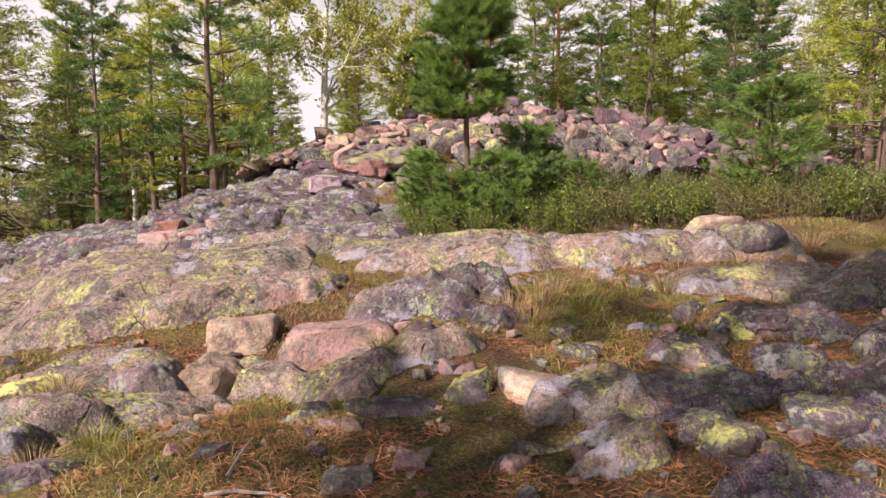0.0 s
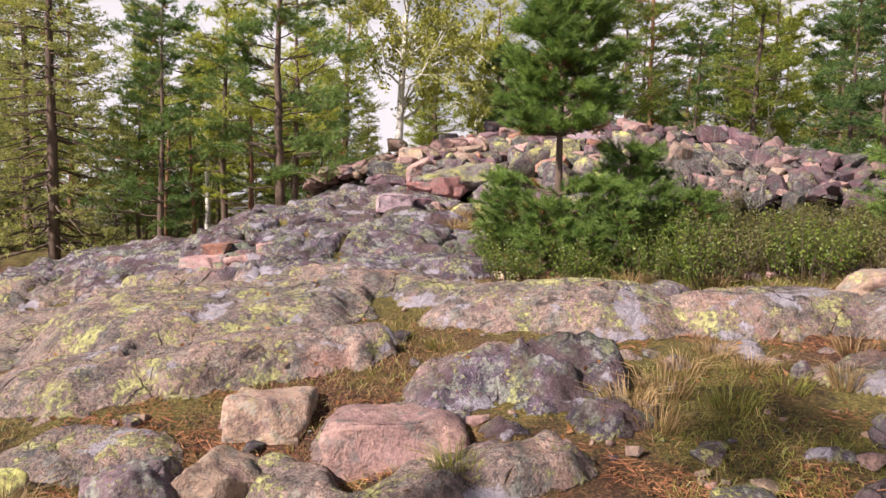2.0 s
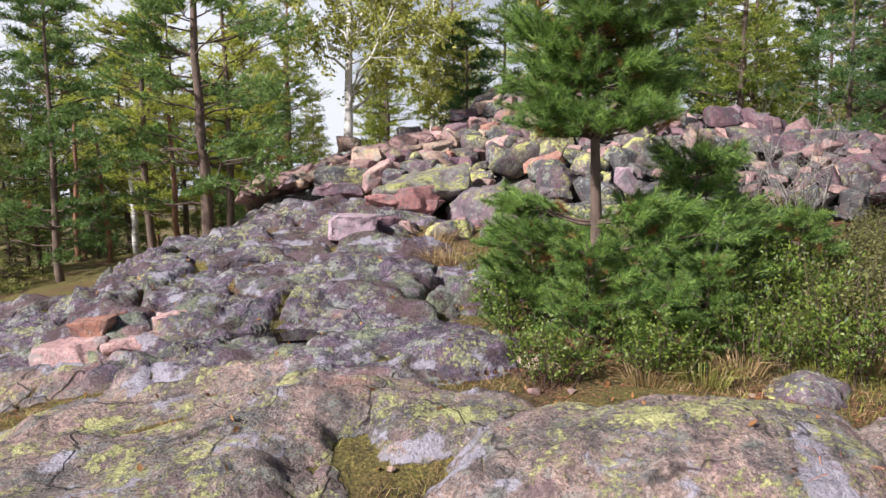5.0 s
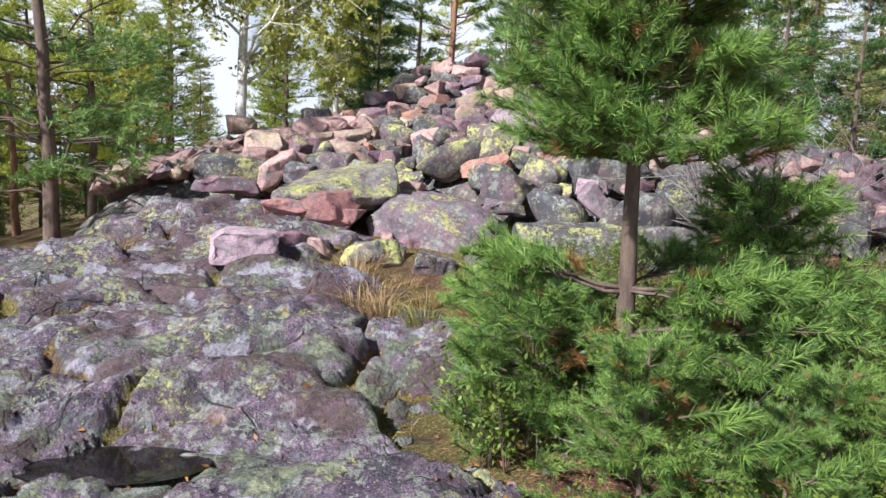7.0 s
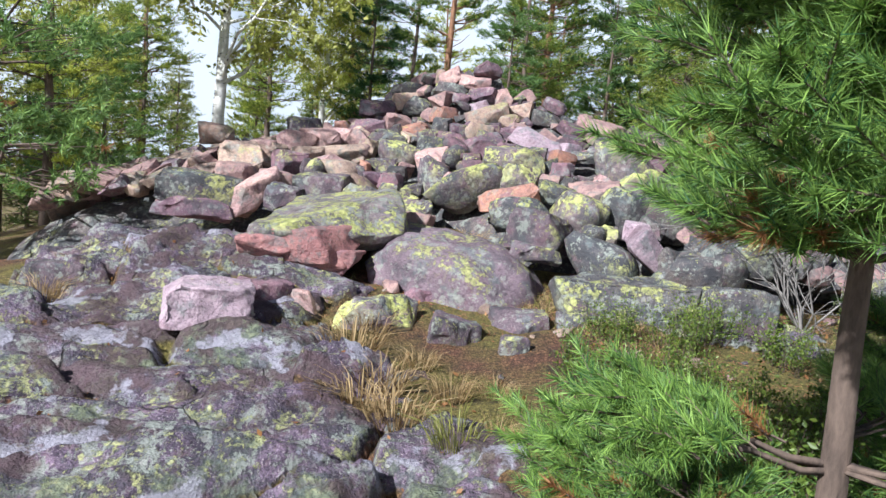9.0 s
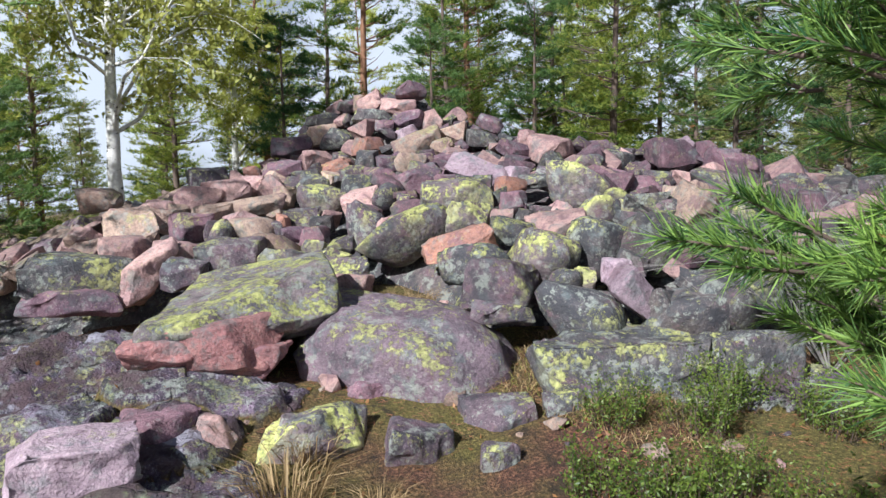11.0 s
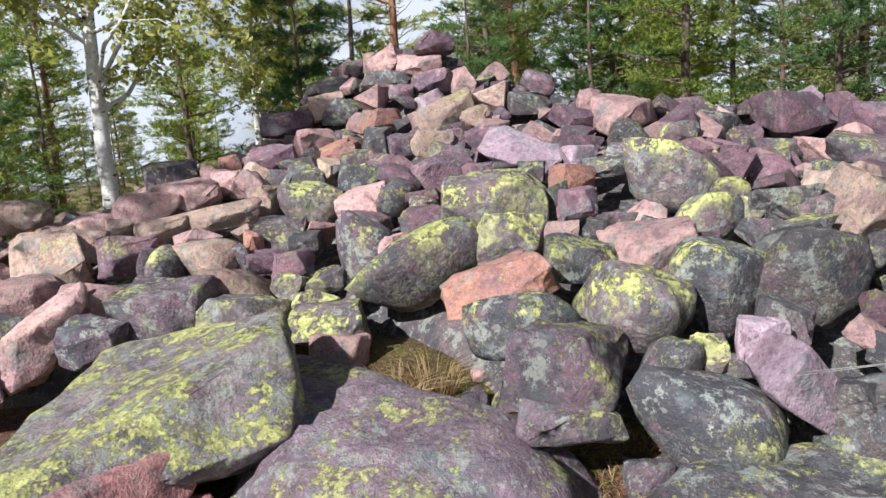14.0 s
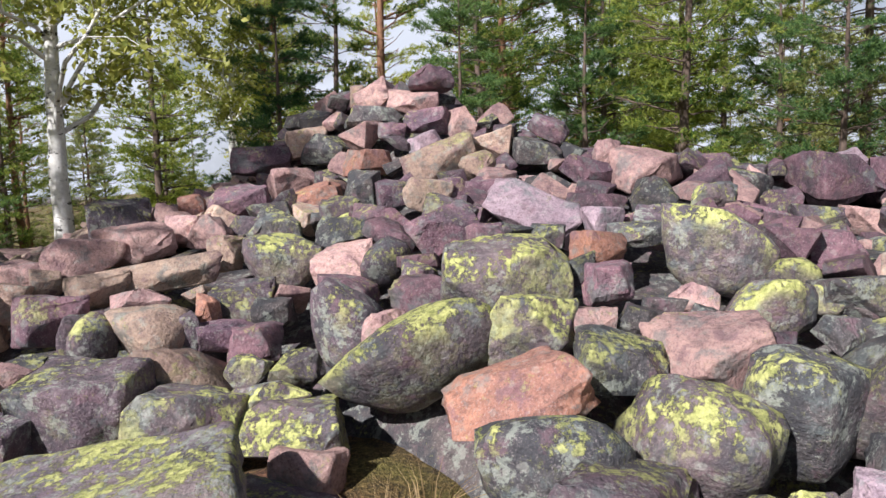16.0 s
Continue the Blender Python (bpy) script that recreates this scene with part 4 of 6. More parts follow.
lay(-0.65, 14.79, 2.10, 0.21, 0.16, 0.18, 2, -26, "worn", 3, "yellow", -2)
lay(-0.77, 15.14, 2.21, 0.33, 0.23, 0.15, -1, 11, "split", 8, "purple", 2)
lay(-0.70, 15.51, 2.33, 0.37, 0.28, 0.23, -6, -13, "split", 4, "grey", 6)
lay(-0.97, 15.17, 2.23, 0.16, 0.18, 0.23, 6, -37, "worn", 0, "grey", 10)
lay(-0.89, 15.39, 2.30, 0.15, 0.15, 0.19, 3, -0, "worn", 5, "orange", 14)
lay(-0.54, 15.31, 2.27, 0.22, 0.16, 0.20, 1, -24, "worn", 1, "dark", 18)
lay(-1.28, 15.57, 2.35, 0.33, 0.23, 0.15, -1, 13, "split", 6, "pink", -15)
lay(-1.20, 15.91, 2.45, 0.80, 0.34, 0.21, -9, -14, "split", 2, "tan", -6)
lay(-1.59, 15.77, 2.40, 0.39, 0.29, 0.22, -10, -35, "worn", 7, "tan", -7)
lay(-1.71, 16.20, 2.55, 0.51, 0.38, 0.27, 3, 2, "worn", 3, "pink", -3)
lay(-1.42, 16.34, 2.61, 0.47, 0.35, 0.29, -5, -22, "split", 8, "pink", 1)
lay(-1.66, 16.93, 2.74, 0.47, 0.36, 0.32, -2, 15, "split", 4, "grey", 5)
lay(-1.19, 17.21, 2.81, 0.21, 0.15, 0.19, -4, -9, "split", 0, "orange", 9)
lay(-0.51, 16.45, 2.65, 0.43, 0.32, 0.25, 5, -33, "worn", 5, "green", 13)
lay(-0.83, 17.17, 2.79, 0.53, 0.40, 0.28, -8, 4, "split", 1, "purple", 17)
lay(-0.97, 16.46, 2.65, 0.34, 0.25, 0.25, -0, -20, "split", 6, "pink", -16)
lay(-1.16, 16.58, 2.68, 0.26, 0.19, 0.21, -3, -44, "split", 2, "pink", -12)
lay(-0.85, 16.14, 2.54, 0.26, 0.21, 0.26, -5, -7, "worn", 7, "tan", -8)
lay(-0.70, 16.50, 2.66, 0.27, 0.20, 0.20, 4, -31, "worn", 3, "grey", -4)
lay(-0.11, 15.28, 2.37, 0.37, 0.28, 0.19, 7, 6, "split", 8, "purple", 0)
lay(0.01, 14.77, 2.26, 0.21, 0.16, 0.21, -1, -18, "worn", 4, "pink", 4)
lay(0.24, 14.94, 2.40, 0.31, 0.23, 0.21, -3, -42, "worn", 0, "purple", 8)
lay(0.26, 15.10, 2.47, 0.22, 0.17, 0.15, 6, -5, "worn", 5, "grey", 12)
lay(-0.41, 14.72, 2.10, 0.27, 0.20, 0.19, -12, -29, "split", 1, "yellow", 16)
lay(-0.54, 14.58, 2.03, 0.35, 0.25, 0.16, -4, 8, "split", 6, "yellow", -17)
lay(0.90, 14.27, 2.31, 0.25, 0.19, 0.22, -1, -16, "worn", 2, "pink", -13)
lay(1.14, 14.27, 2.32, 0.25, 0.19, 0.16, 11, -40, "split", 7, "dark", -9)
lay(1.29, 14.33, 2.35, 0.19, 0.14, 0.14, 5, -3, "split", 3, "purple", -5)
lay(1.03, 15.21, 2.64, 0.22, 0.16, 0.15, 3, -27, "worn", 8, "green", -1)
lay(0.70, 15.27, 2.65, 0.25, 0.19, 0.16, 0, 10, "split", 4, "purple", 3)
lay(0.73, 16.39, 2.89, 0.25, 0.19, 0.18, -2, -14, "split", 0, "purple", 7)
lay(0.97, 16.30, 2.87, 0.27, 0.20, 0.18, 6, -38, "split", 5, "purple", 11)
lay(1.09, 16.44, 2.93, 0.32, 0.24, 0.19, 5, -1, "split", 1, "pink", 15)
lay(2.25, 15.24, 2.68, 0.29, 0.22, 0.16, 2, -25, "split", 6, "purple", -18)
lay(3.98, 15.69, 2.66, 0.32, 0.24, 0.21, -0, 12, "split", 2, "pink", -14)
lay(4.29, 15.65, 2.70, 0.43, 0.33, 0.27, 12, -12, "split", 7, "purple", -10)
lay(4.14, 15.72, 2.81, 0.32, 0.24, 0.22, 5, -36, "split", 3, "grey", -6)
lay(4.07, 15.95, 2.90, 0.27, 0.21, 0.25, 4, 1, "split", 8, "purple", -2)
lay(-1.98, 14.60, 2.00, 0.57, 0.43, 0.30, -46, -17, "worn", 4, "pink", 2)
lay(-2.24, 15.11, 2.12, 0.49, 0.37, 0.32, 3, 20, "split", 0, "pink", 6)
lay(-1.79, 14.85, 2.10, 0.45, 0.34, 0.26, -4, -4, "worn", 5, "pink", 10)
lay(-1.70, 14.45, 1.98, 0.34, 0.26, 0.25, 10, -28, "worn", 1, "grey", 14)
lay(-2.29, 15.68, 2.30, 0.54, 0.40, 0.37, -0, 9, "worn", 6, "tan", 18)
lay(-2.03, 15.73, 2.36, 0.24, 0.21, 0.26, 5, -15, "worn", 2, "tan", -15)
lay(-1.77, 15.46, 2.30, 0.42, 0.31, 0.31, -5, -39, "worn", 7, "purple", -11)
lay(-1.49, 15.21, 2.24, 0.23, 0.22, 0.27, 0, -2, "worn", 3, "grey", -7)
lay(1.01, 12.94, 1.69, 0.71, 0.53, 0.45, 14, -14, "round", 8, "green", -2)
lay(1.44, 12.90, 1.81, 0.50, 0.38, 0.27, 45, -3, "split", 4, "lavender", 0)
lay(1.37, 13.08, 1.96, 0.24, 0.19, 0.24, 5, -13, "worn", 0, "lavender", 5)
lay(0.51, 13.08, 1.75, 0.47, 0.25, 0.16, 6, -18, "worn", 5, "grey", 4)
lay(0.99, 13.14, 1.90, 0.28, 0.21, 0.25, -0, -0, "round", 1, "green", 13)
lay(1.15, 13.13, 1.94, 0.18, 0.13, 0.15, 9, -24, "worn", 6, "yellow", 17)
lay(1.57, 12.73, 1.73, 0.31, 0.27, 0.34, 6, 13, "worn", 2, "dark", -16)
lay(0.56, 13.27, 1.90, 0.64, 0.48, 0.43, 9, -10, "worn", 7, "grey", -6)
lay(2.25, 14.70, 2.57, 0.29, 0.22, 0.21, 2, -35, "split", 3, "purple", -8)
lay(-2.68, 16.36, 2.57, 0.43, 0.32, 0.27, -1, 2, "split", 8, "tan", -4)
lay(1.56, 13.20, 2.01, 0.26, 0.20, 0.18, 23, -22, "split", 4, "purple", 0)
lay(-2.50, 14.73, 1.94, 0.90, 0.67, 0.45, 6, -6, "worn", 0, "green", 2)
lay(-2.54, 14.52, 1.82, 0.83, 0.37, 0.23, 4, -13, "worn", 5, "purple", 4)
lay(1.69, 12.67, 1.70, 0.64, 0.48, 0.39, 1, -20, "round", 1, "dark", 6)
lay(1.91, 12.60, 1.75, 0.44, 0.35, 0.44, 10, 0, "round", 6, "grey", 16)
lay(2.19, 12.66, 1.89, 0.49, 0.37, 0.42, 8, -24, "round", 2, "grey", -17)
lay(2.67, 14.22, 2.32, 0.45, 0.40, 0.50, 15, 13, "split", 7, "tan", -13)
lay(2.20, 14.15, 2.37, 0.42, 0.32, 0.24, -2, -11, "split", 3, "purple", -9)
lay(2.62, 13.48, 2.10, 0.67, 0.50, 0.40, 1, -35, "worn", 8, "dark", -5)
lay(3.69, 16.09, 2.89, 0.64, 0.48, 0.40, 2, 2, "split", 4, "purple", -1)
lay(4.25, 15.75, 2.72, 0.74, 0.54, 0.34, 17, -22, "split", 0, "purple", 3)


def fill_cairn():
    rng = random.Random(5)
    tints = ["pink", "purple", "purple", "purple", "grey", "tan", "dark", "purple", "pink", "yellow"]
    made, loose = 0, Soup()
    plain = [split_shape(300 + k, 7, 0.06, 0) for k in range(5)]
    placed, hand = np.array(LAID), len(LAID)
    draw = np.random.default_rng(6)
    xs, ys = draw.uniform(-4.3, 7.0, 9000), draw.uniform(10.8, 20.5, 9000)
    zs = cairn_height(xs, ys)
    high = zs > hill(xs, ys)[0] + 0.04
    for x, y, z in zip(xs[high], ys[high], zs[high]):
        x, y, z = float(x), float(y), float(z)
        size = rng.uniform(0.20, 0.46) * (0.85 if z > 2.7 else 1.0)
        if y - float(foot_y(x)) < (0.35 if x < 0.7 else 0.1):
            continue
        apart = np.where(np.arange(len(placed)) < hand, 0.80, 0.56) * (placed[:, 3] + size / 2)
        if (((placed[:, :3] - (x, y, z)) ** 2).sum(1) < apart**2).any():
            continue
        placed = np.vstack([placed, (x, y, z, size / 2)])
        kind = rng.choice(["split", "split", "worn", "round"] if z < 2.5 else ["split", "split", "worn"])
        tint = rng.choice(tints)
        if x < -0.8 and rng.random() < 0.6:
            tint = rng.choice(["pink", "tan", "pink", "tan", "grey"])
        turn = (rng.uniform(-35, 35), rng.uniform(-35, 35), rng.uniform(0, 360))
        dims = (size * rng.uniform(0.9, 1.3), size * rng.uniform(0.7, 1.0), size * rng.uniform(0.45, 0.75))
        if len(LAID) < 300 and -3.5 < x < 4.2 and y < 18.6:
            lay(x, y, z - 0.07, *dims, turn[1], turn[2], kind, rng.randrange(9), tint, turn[0])
        else:
            v, f = plain[made % 5]
            m = np.array(pose(x, y, z - 0.03, *turn) @ Matrix.Diagonal((*dims, 1)))
            loose.add(v @ m[:3, :3].T + m[:3, 3] - np.array([0.5, 17.0, 1.8]), f, rng.choice([0, 0, 2, 3, 1] if x > -0.8 else [1, 4]))
        made += 1
    part("rubble", loose.mesh("rubble", [ROCKS[c] for c in ("purple", "pink", "grey", "dark", "tan")]), cairn, "tumbled stones", "stuff")


fill_cairn()

# single rocks on the hill
boulder(-1.84, 4.42, 0.09, 0.44, 0.40, 0.55, 0, -10, -10, "split", 0, "grey", "grey split boulder half sunk in dry grass")
boulder(-1.52, 4.59, 0.10, 0.47, 0.38, 0.48, 0, 18, -2, "split", 1, "tan", "pale angular boulder beside a grey one")
boulder(1.55, 5.60, 0.65, 0.18, 0.17, 0.21, 0, 0, 1, "round", 4, "grey", "small grey stone in the grass")
boulder(0.56, 3.78, 0.30, 0.50, 0.36, 0.30, 0, 5, 9, "worn", 5, "tan", "pale tan rock among pine litter")
boulder(1.00, 3.56, 0.32, 0.38, 0.28, 0.28, 0, 0, -4, "round", 6, "dark", "dark low rock among pine litter")
boulder(0.15, 3.76, 0.33, 0.29, 0.23, 0.24, 0, -15, 4, "worn", 7, "yellow", "lichen-spotted rock in the litter")
boulder(-0.24, 3.66, 0.22, 0.58, 0.36, 0.26, 0, 0, -9, "round", 8, "grey", "grey lichen rock half buried in litter")
boulder(-0.72, 3.72, 0.19, 0.36, 0.28, 0.24, 0, 0, -1, "round", 0, "green", "low mossy rock in the grass")
boulder(1.20, 3.10, 0.30, 0.44, 0.44, 0.32, 0, 10, 7, "round", 1, "grey", "dark rounded rock beside pine needles")
boulder(-0.40, 2.92, 0.19, 0.22, 0.18, 0.18, 0, 0, -6, "split", 2, "dark", "small dark stone on the path")
boulder(0.31, 3.00, 0.22, 0.15, 0.12, 0.17, 0, 0, 2, "round", 3, "pink", "small pink stone on the path")
boulder(-1.82, 3.13, 0.15, 0.47, 0.33, 0.21, 0, 5, 10, "round", 4, "grey", "flat grey rock with white lichen")
boulder(1.80, 3.22, 0.34, 0.46, 0.44, 0.32, 0, 0, -3, "round", 5, "grey", "dark rock with pale lichen")
boulder(2.12, 4.42, 0.54, 0.74, 0.42, 0.27, 0, 3, 5, "worn", 6, "yellow", "low flat rock with yellow lichen")
boulder(1.42, 4.02, 0.46, 0.36, 0.28, 0.22, 0, 0, -8, "worn", 7, "yellow", "small rock with yellow lichen")
boulder(0.82, 4.21, 0.42, 0.29, 0.23, 0.19, 0, 0, 0, "round", 8, "green", "small mossy rock beside the path")
boulder(-2.57, 4.39, 0.15, 0.39, 0.31, 0.24, 0, -10, 8, "worn", 0, "yellow", "low lichen rock in the grass")
boulder(2.75, 7.30, 0.99, 0.66, 0.52, 0.30, 0, 0, -5, "round", 1, "tan", "rounded tan mound of rock")
boulder(2.76, 6.37, 0.97, 0.63, 0.44, 0.32, 0, 0, 3, "round", 2, "grey", "grey rock at the edge of the heather")
boulder(-3.19, 12.93, 1.32, 0.49, 0.39, 0.34, 0, -4, -18, "worn", 3, "grey", "small grey rock beside the slab")
boulder(-0.86, 12.22, 1.26, 0.55, 0.44, 0.45, 0, -1, -15, "worn", 4, "yellow", "rock with yellow lichen at the foot of the cairn")
boulder(-0.32, 12.03, 1.22, 0.38, 0.30, 0.33, 0, 14, -7, "split", 5, "grey", "grey stone in dry grass")
boulder(-1.37, 12.30, 1.35, 0.28, 0.23, 0.26, 0, -1, -20, "split", 6, "pink", "pink stone under the slab")
boulder(-1.68, 12.28, 1.39, 0.45, 0.36, 0.28, 0, -1, -12, "split", 7, "purple", "purple stone under the slab")
boulder(0.19, 12.25, 1.28, 0.42, 0.34, 0.29, 0, -1, -4, "worn", 8, "grey", "grey rock beside green shrubs")
boulder(0.05, 11.78, 1.23, 0.21, 0.17, 0.22, 0, -1, -17, "worn", 0, "grey", "small grey rock beside green shrubs")
boulder(0.57, 12.19, 1.33, 0.24, 0.19, 0.22, 0, -1, -9, "worn", 1, "grey", "grey stone among shrubs")
boulder(1.07, 12.50, 1.31, 1.15, 0.80, 0.73, 0, -0, -22, "worn", 2, "green", "large flat boulder with green lichen")
boulder(1.89, 12.30, 1.33, 0.68, 0.54, 0.72, 0, -5, -14, "worn", 3, "green", "boulder with pale green lichen")
boulder(0.86, 13.04, 1.42, 0.32, 0.25, 0.26, 0, 10, -6, "worn", 4, "grey", "small grey stone at the foot of the cairn")
boulder(-0.47, 12.81, 1.34, 0.31, 0.25, 0.23, 0, 5, -19, "worn", 5, "purple", "small purple stone in grass")
boulder(-1.74, 12.98, 1.52, 0.48, 0.39, 0.24, 0, 5, -11, "worn", 6, "grey", "grey stone in dry grass")
boulder(1.59, 12.91, 1.34, 0.73, 0.59, 0.35, 0, 5, 1, "worn", 7, "green", "broad boulder with grey-green lichen")
boulder(0.87, 12.99, 1.40, 0.34, 0.27, 0.24, 0, 5, -12, "worn", 8, "green", "small stone with green lichen")
boulder(0.33, 13.98, 1.62, 0.13, 0.11, 0.17, 0, 5, -4, "worn", 0, "pink", "small pink stone in litter")
boulder(-0.59, 14.20, 1.71, 0.20, 0.16, 0.16, 0, 5, -17, "split", 1, "pink", "small pink stone beside the slab")
boulder(0.22, 13.74, 1.57, 0.21, 0.15, 0.22, 0, -15, -9, "split", 2, "grey", "small grey stone in dry grass")
boulder(-3.40, 8.91, 0.91, 0.30, 0.24, 0.20, 0, -4, 10, "split", 3, "orange", "flat broken red stone lying on the slab")
boulder(-3.45, 8.71, 0.76, 0.45, 0.36, 0.27, 0, -5, -3, "split", 4, "pink", "flat rose-red stone lying on the slab")
boulder(-3.00, 8.76, 0.82, 0.41, 0.33, 0.19, 0, -7, 5, "split", 5, "pink", "thin pink slab of loose rock")
boulder(-3.32, 9.17, 0.94, 0.25, 0.20, 0.16, 0, 1, -8, "split", 6, "orange", "small red stone on the slab")
boulder(-2.88, 9.02, 0.87, 0.28, 0.23, 0.31, 0, -5, -0, "split", 7, "pink", "small pink stone on the slab")
boulder(-0.21, 8.08, 0.82, 0.26, 0.20, 0.18, 0, 1, 8, "worn", 8, "tan", "small tan stone under the shrubs")
boulder(1.15, 7.54, 0.82, 0.52, 0.42, 0.26, 0, 1, -5, "round", 0, "grey", "rounded grey rock beside dry grass")
boulder(-1.93, 11.84, 1.45, 0.56, 0.38, 0.29, 3, 2, 10, "block", 1, "lavender", "pale pink squared stone lying on the slab")
boulder(-1.14, 13.42, 1.83, 1.16, 1.36, 0.42, 8, -9, -14, "split", 5, "lichen", "big slab boulder with bright yellow-green lichen")
boulder(-0.10, 13.40, 1.47, 1.62, 1.74, 0.88, 15, 4, -8, "round", 2, "lilac", "broad purple-grey boulder in front of the cairn")
boulder(-1.38, 13.09, 1.67, 0.88, 0.58, 0.42, 4, -3, -14, "split", 7, "rose", "broken rose-red rock under the lichen slab")
boulder(-1.16, 12.98, 1.58, 0.44, 0.36, 0.24, 5, -8, -24, "worn", 3, "rose", "jagged rose-red piece under the lichen slab")
boulder(-1.66, 13.02, 1.70, 0.56, 0.40, 0.20, -4, -10, 6, "split", 8, "rose", "thin broken layer of rose-red rock")
boulder(-1.48, 5.22, 0.27, 0.48, 0.42, 0.46, 0, 2, 4, "block", 2, "tan", "squarish pink granite block with grey lichen")
boulder(-0.70, 4.98, 0.31, 0.76, 0.56, 0.40, -6, -4, 4, "block", 6, "pink", "long rose-red granite block with cracks")

# ---------- trees ----------


def line_up(rng, height, sway, n=12):
    t = np.linspace(0, 1, n)
    x = np.cumsum(rng.normal(0, sway, n)) * height / n
    y = np.cumsum(rng.normal(0, sway, n)) * height / n
    return np.stack([x - x[0], y - y[0], t * height], 1)


def pine(name, seed, height, radius, low, crown, reach, whorls, per, mats, needle, lift=0.35, twigs=6, sides=8, gap=None, droop=0.0, dead=0.08, label="", stubs=0, wild=0.0):
    """A conifer. low, crown: where the crown begins and ends (shares of the height); reach: longest branch;
    needle: (length, width, count on each twig, twig length); gap: shares of the height without branches;
    wild: how uneven the branches are, with their needles in clumps towards the ends."""
    rng = np.random.default_rng(seed)
    tree = tagged(new(name), label, "tree", "conifers on the hill")
    axis = line_up(rng, height, 0.035)
    trunk = Soup()
    trunk.add(*tube(axis, radius * (1 - np.linspace(0, 0.93, len(axis))) + 0.004, sides))
    limb, green = Soup(), Soup()
    ln, wd, count, tw = needle

    def on_axis(h):
        return np.array([np.interp(h, axis[:, 2], axis[:, k]) for k in range(3)])

    def spray(p, way, length, dry):
        """A twig with its needles all round."""
        q = p + way * length
        if wd < 0.01:
            limb.add(*tube([p, (p + q) / 2, q], [0.005, 0.004, 0.002], 3))
        s = rng.uniform(0.12, 1.0, (count, 1))
        base = p + (q - p) * s
        v, f = needles(rng, base, np.broadcast_to(way, base.shape), ln, wd, 0.85 if wd < 0.01 else 1.15)
        green.add(v, f, 1 if dry else 0)

    for w in range(whorls):
        share = low + (1.0 - low) * (w + 0.5 * rng.random()) / whorls
        if gap and gap[0] < share < gap[1]:
            continue
        h = share * height
        up = (share - low) / (1 - low)
        size = reach * crown(up)
        for b in range(per):
            a = 2 * math.pi * (b / per + rng.uniform(-0.12, 0.12) * (1 + 2 * wild)) + w * 1.9
            size_b = size * rng.uniform(0.65 - 0.35 * wild, 1.1 + 0.25 * wild)
            if size_b < 0.05 or rng.random() < 0.22 * wild:
                continue
            rise = lift * (0.4 + up) - droop * (1 - up) + wild * rng.normal(0, 0.14)
            d = np.array([math.cos(a), math.sin(a), 0.0])
            s = np.linspace(0, 1, 6)[:, None]
            at = on_axis(h + wild * rng.uniform(-0.5, 0.5) * height / whorls)
            p = at + d * s * size_b + np.array([0, 0, 1.0]) * (rise * s + 0.25 * lift * s**2.2) * size_b
            p[1:] += rng.normal(0, 0.03 * size_b, (5, 3))
            limb.add(*tube(p, (0.007 + 0.20 * radius * (1 - up)) * (1 - 0.85 * s[:, 0]), 3))
            side = np.cross(d, (0, 0, 1))
            clumps = [(rng.uniform(0.35, 1.0), rng.uniform(-0.42, 0.42)) for _ in range(4)] + [(1.0, 0.0)]
            for k in range(twigs):
                f = rng.uniform(0.28, 1.0)
                if wild:
                    f, off = clumps[k % 5]
                    base = np.array([np.interp(f, s[:, 0], p[:, j]) for j in range(3)]) + side * off * size_b * 0.8 + rng.normal(0, 0.09 * size_b, 3) * (1, 1, 0.45)
                else:
                    base = np.array([np.interp(f, s[:, 0], p[:, j]) for j in range(3)])
                way = d * rng.uniform(0.4, 1.0) + np.array([0, 0, rng.uniform(0.0, 0.7) - droop * 0.6]) + side * rng.uniform(-1.0, 1.0)
                way /= np.linalg.norm(way)
                spray(base, way, tw * rng.uniform(0.6, 1.2), rng.random() < dead and f < 0.6)
            if wild:
                for f, off in clumps[:4]:
                    q = np.array([np.interp(f * 0.6, s[:, 0], p[:, j]) for j in range(3)])
                    e = np.array([np.interp(f, s[:, 0], p[:, j]) for j in range(3)]) + side * off * size_b * 0.8
                    limb.add(*tube([q, (q + e) / 2, e], [0.010, 0.007, 0.003], 3))
            way = p[-1] - p[-2]
            spray(p[-1] - 0.5 * way, way / (np.linalg.norm(way) + 1e-9), tw, False)
    tip = axis[-1] - np.array([0, 0, tw * 0.6])
    for k in range(3):
        spray(tip - np.array([0, 0, 0.3 * k * tw]), np.array([0.1 * k, -0.1 * k, 1.0]) / 1.02, tw * 1.3, False)
    for k in range(stubs):
        h = rng.uniform(0.12, low) * height
        a = rng.uniform(0, 6.28)
        p = on_axis(h)
        d = np.array([math.cos(a), math.sin(a), rng.uniform(-0.3, 0.2)]) * rng.uniform(0.3, 1.1)
        limb.add(*tube([p, p + d * 0.6, p + d + np.array([0, 0, 0.1])], [0.016, 0.011, 0.004], 4))
    part("trunk", trunk.mesh("trunk", [mats[0]]), tree)
    part("branchwork", limb.mesh("branchwork", [mats[0]]), tree, kind="stuff")
    part("crown", green.mesh("crown", [mats[1], mats[2]]), tree, "dense green needles", "")
    return tree


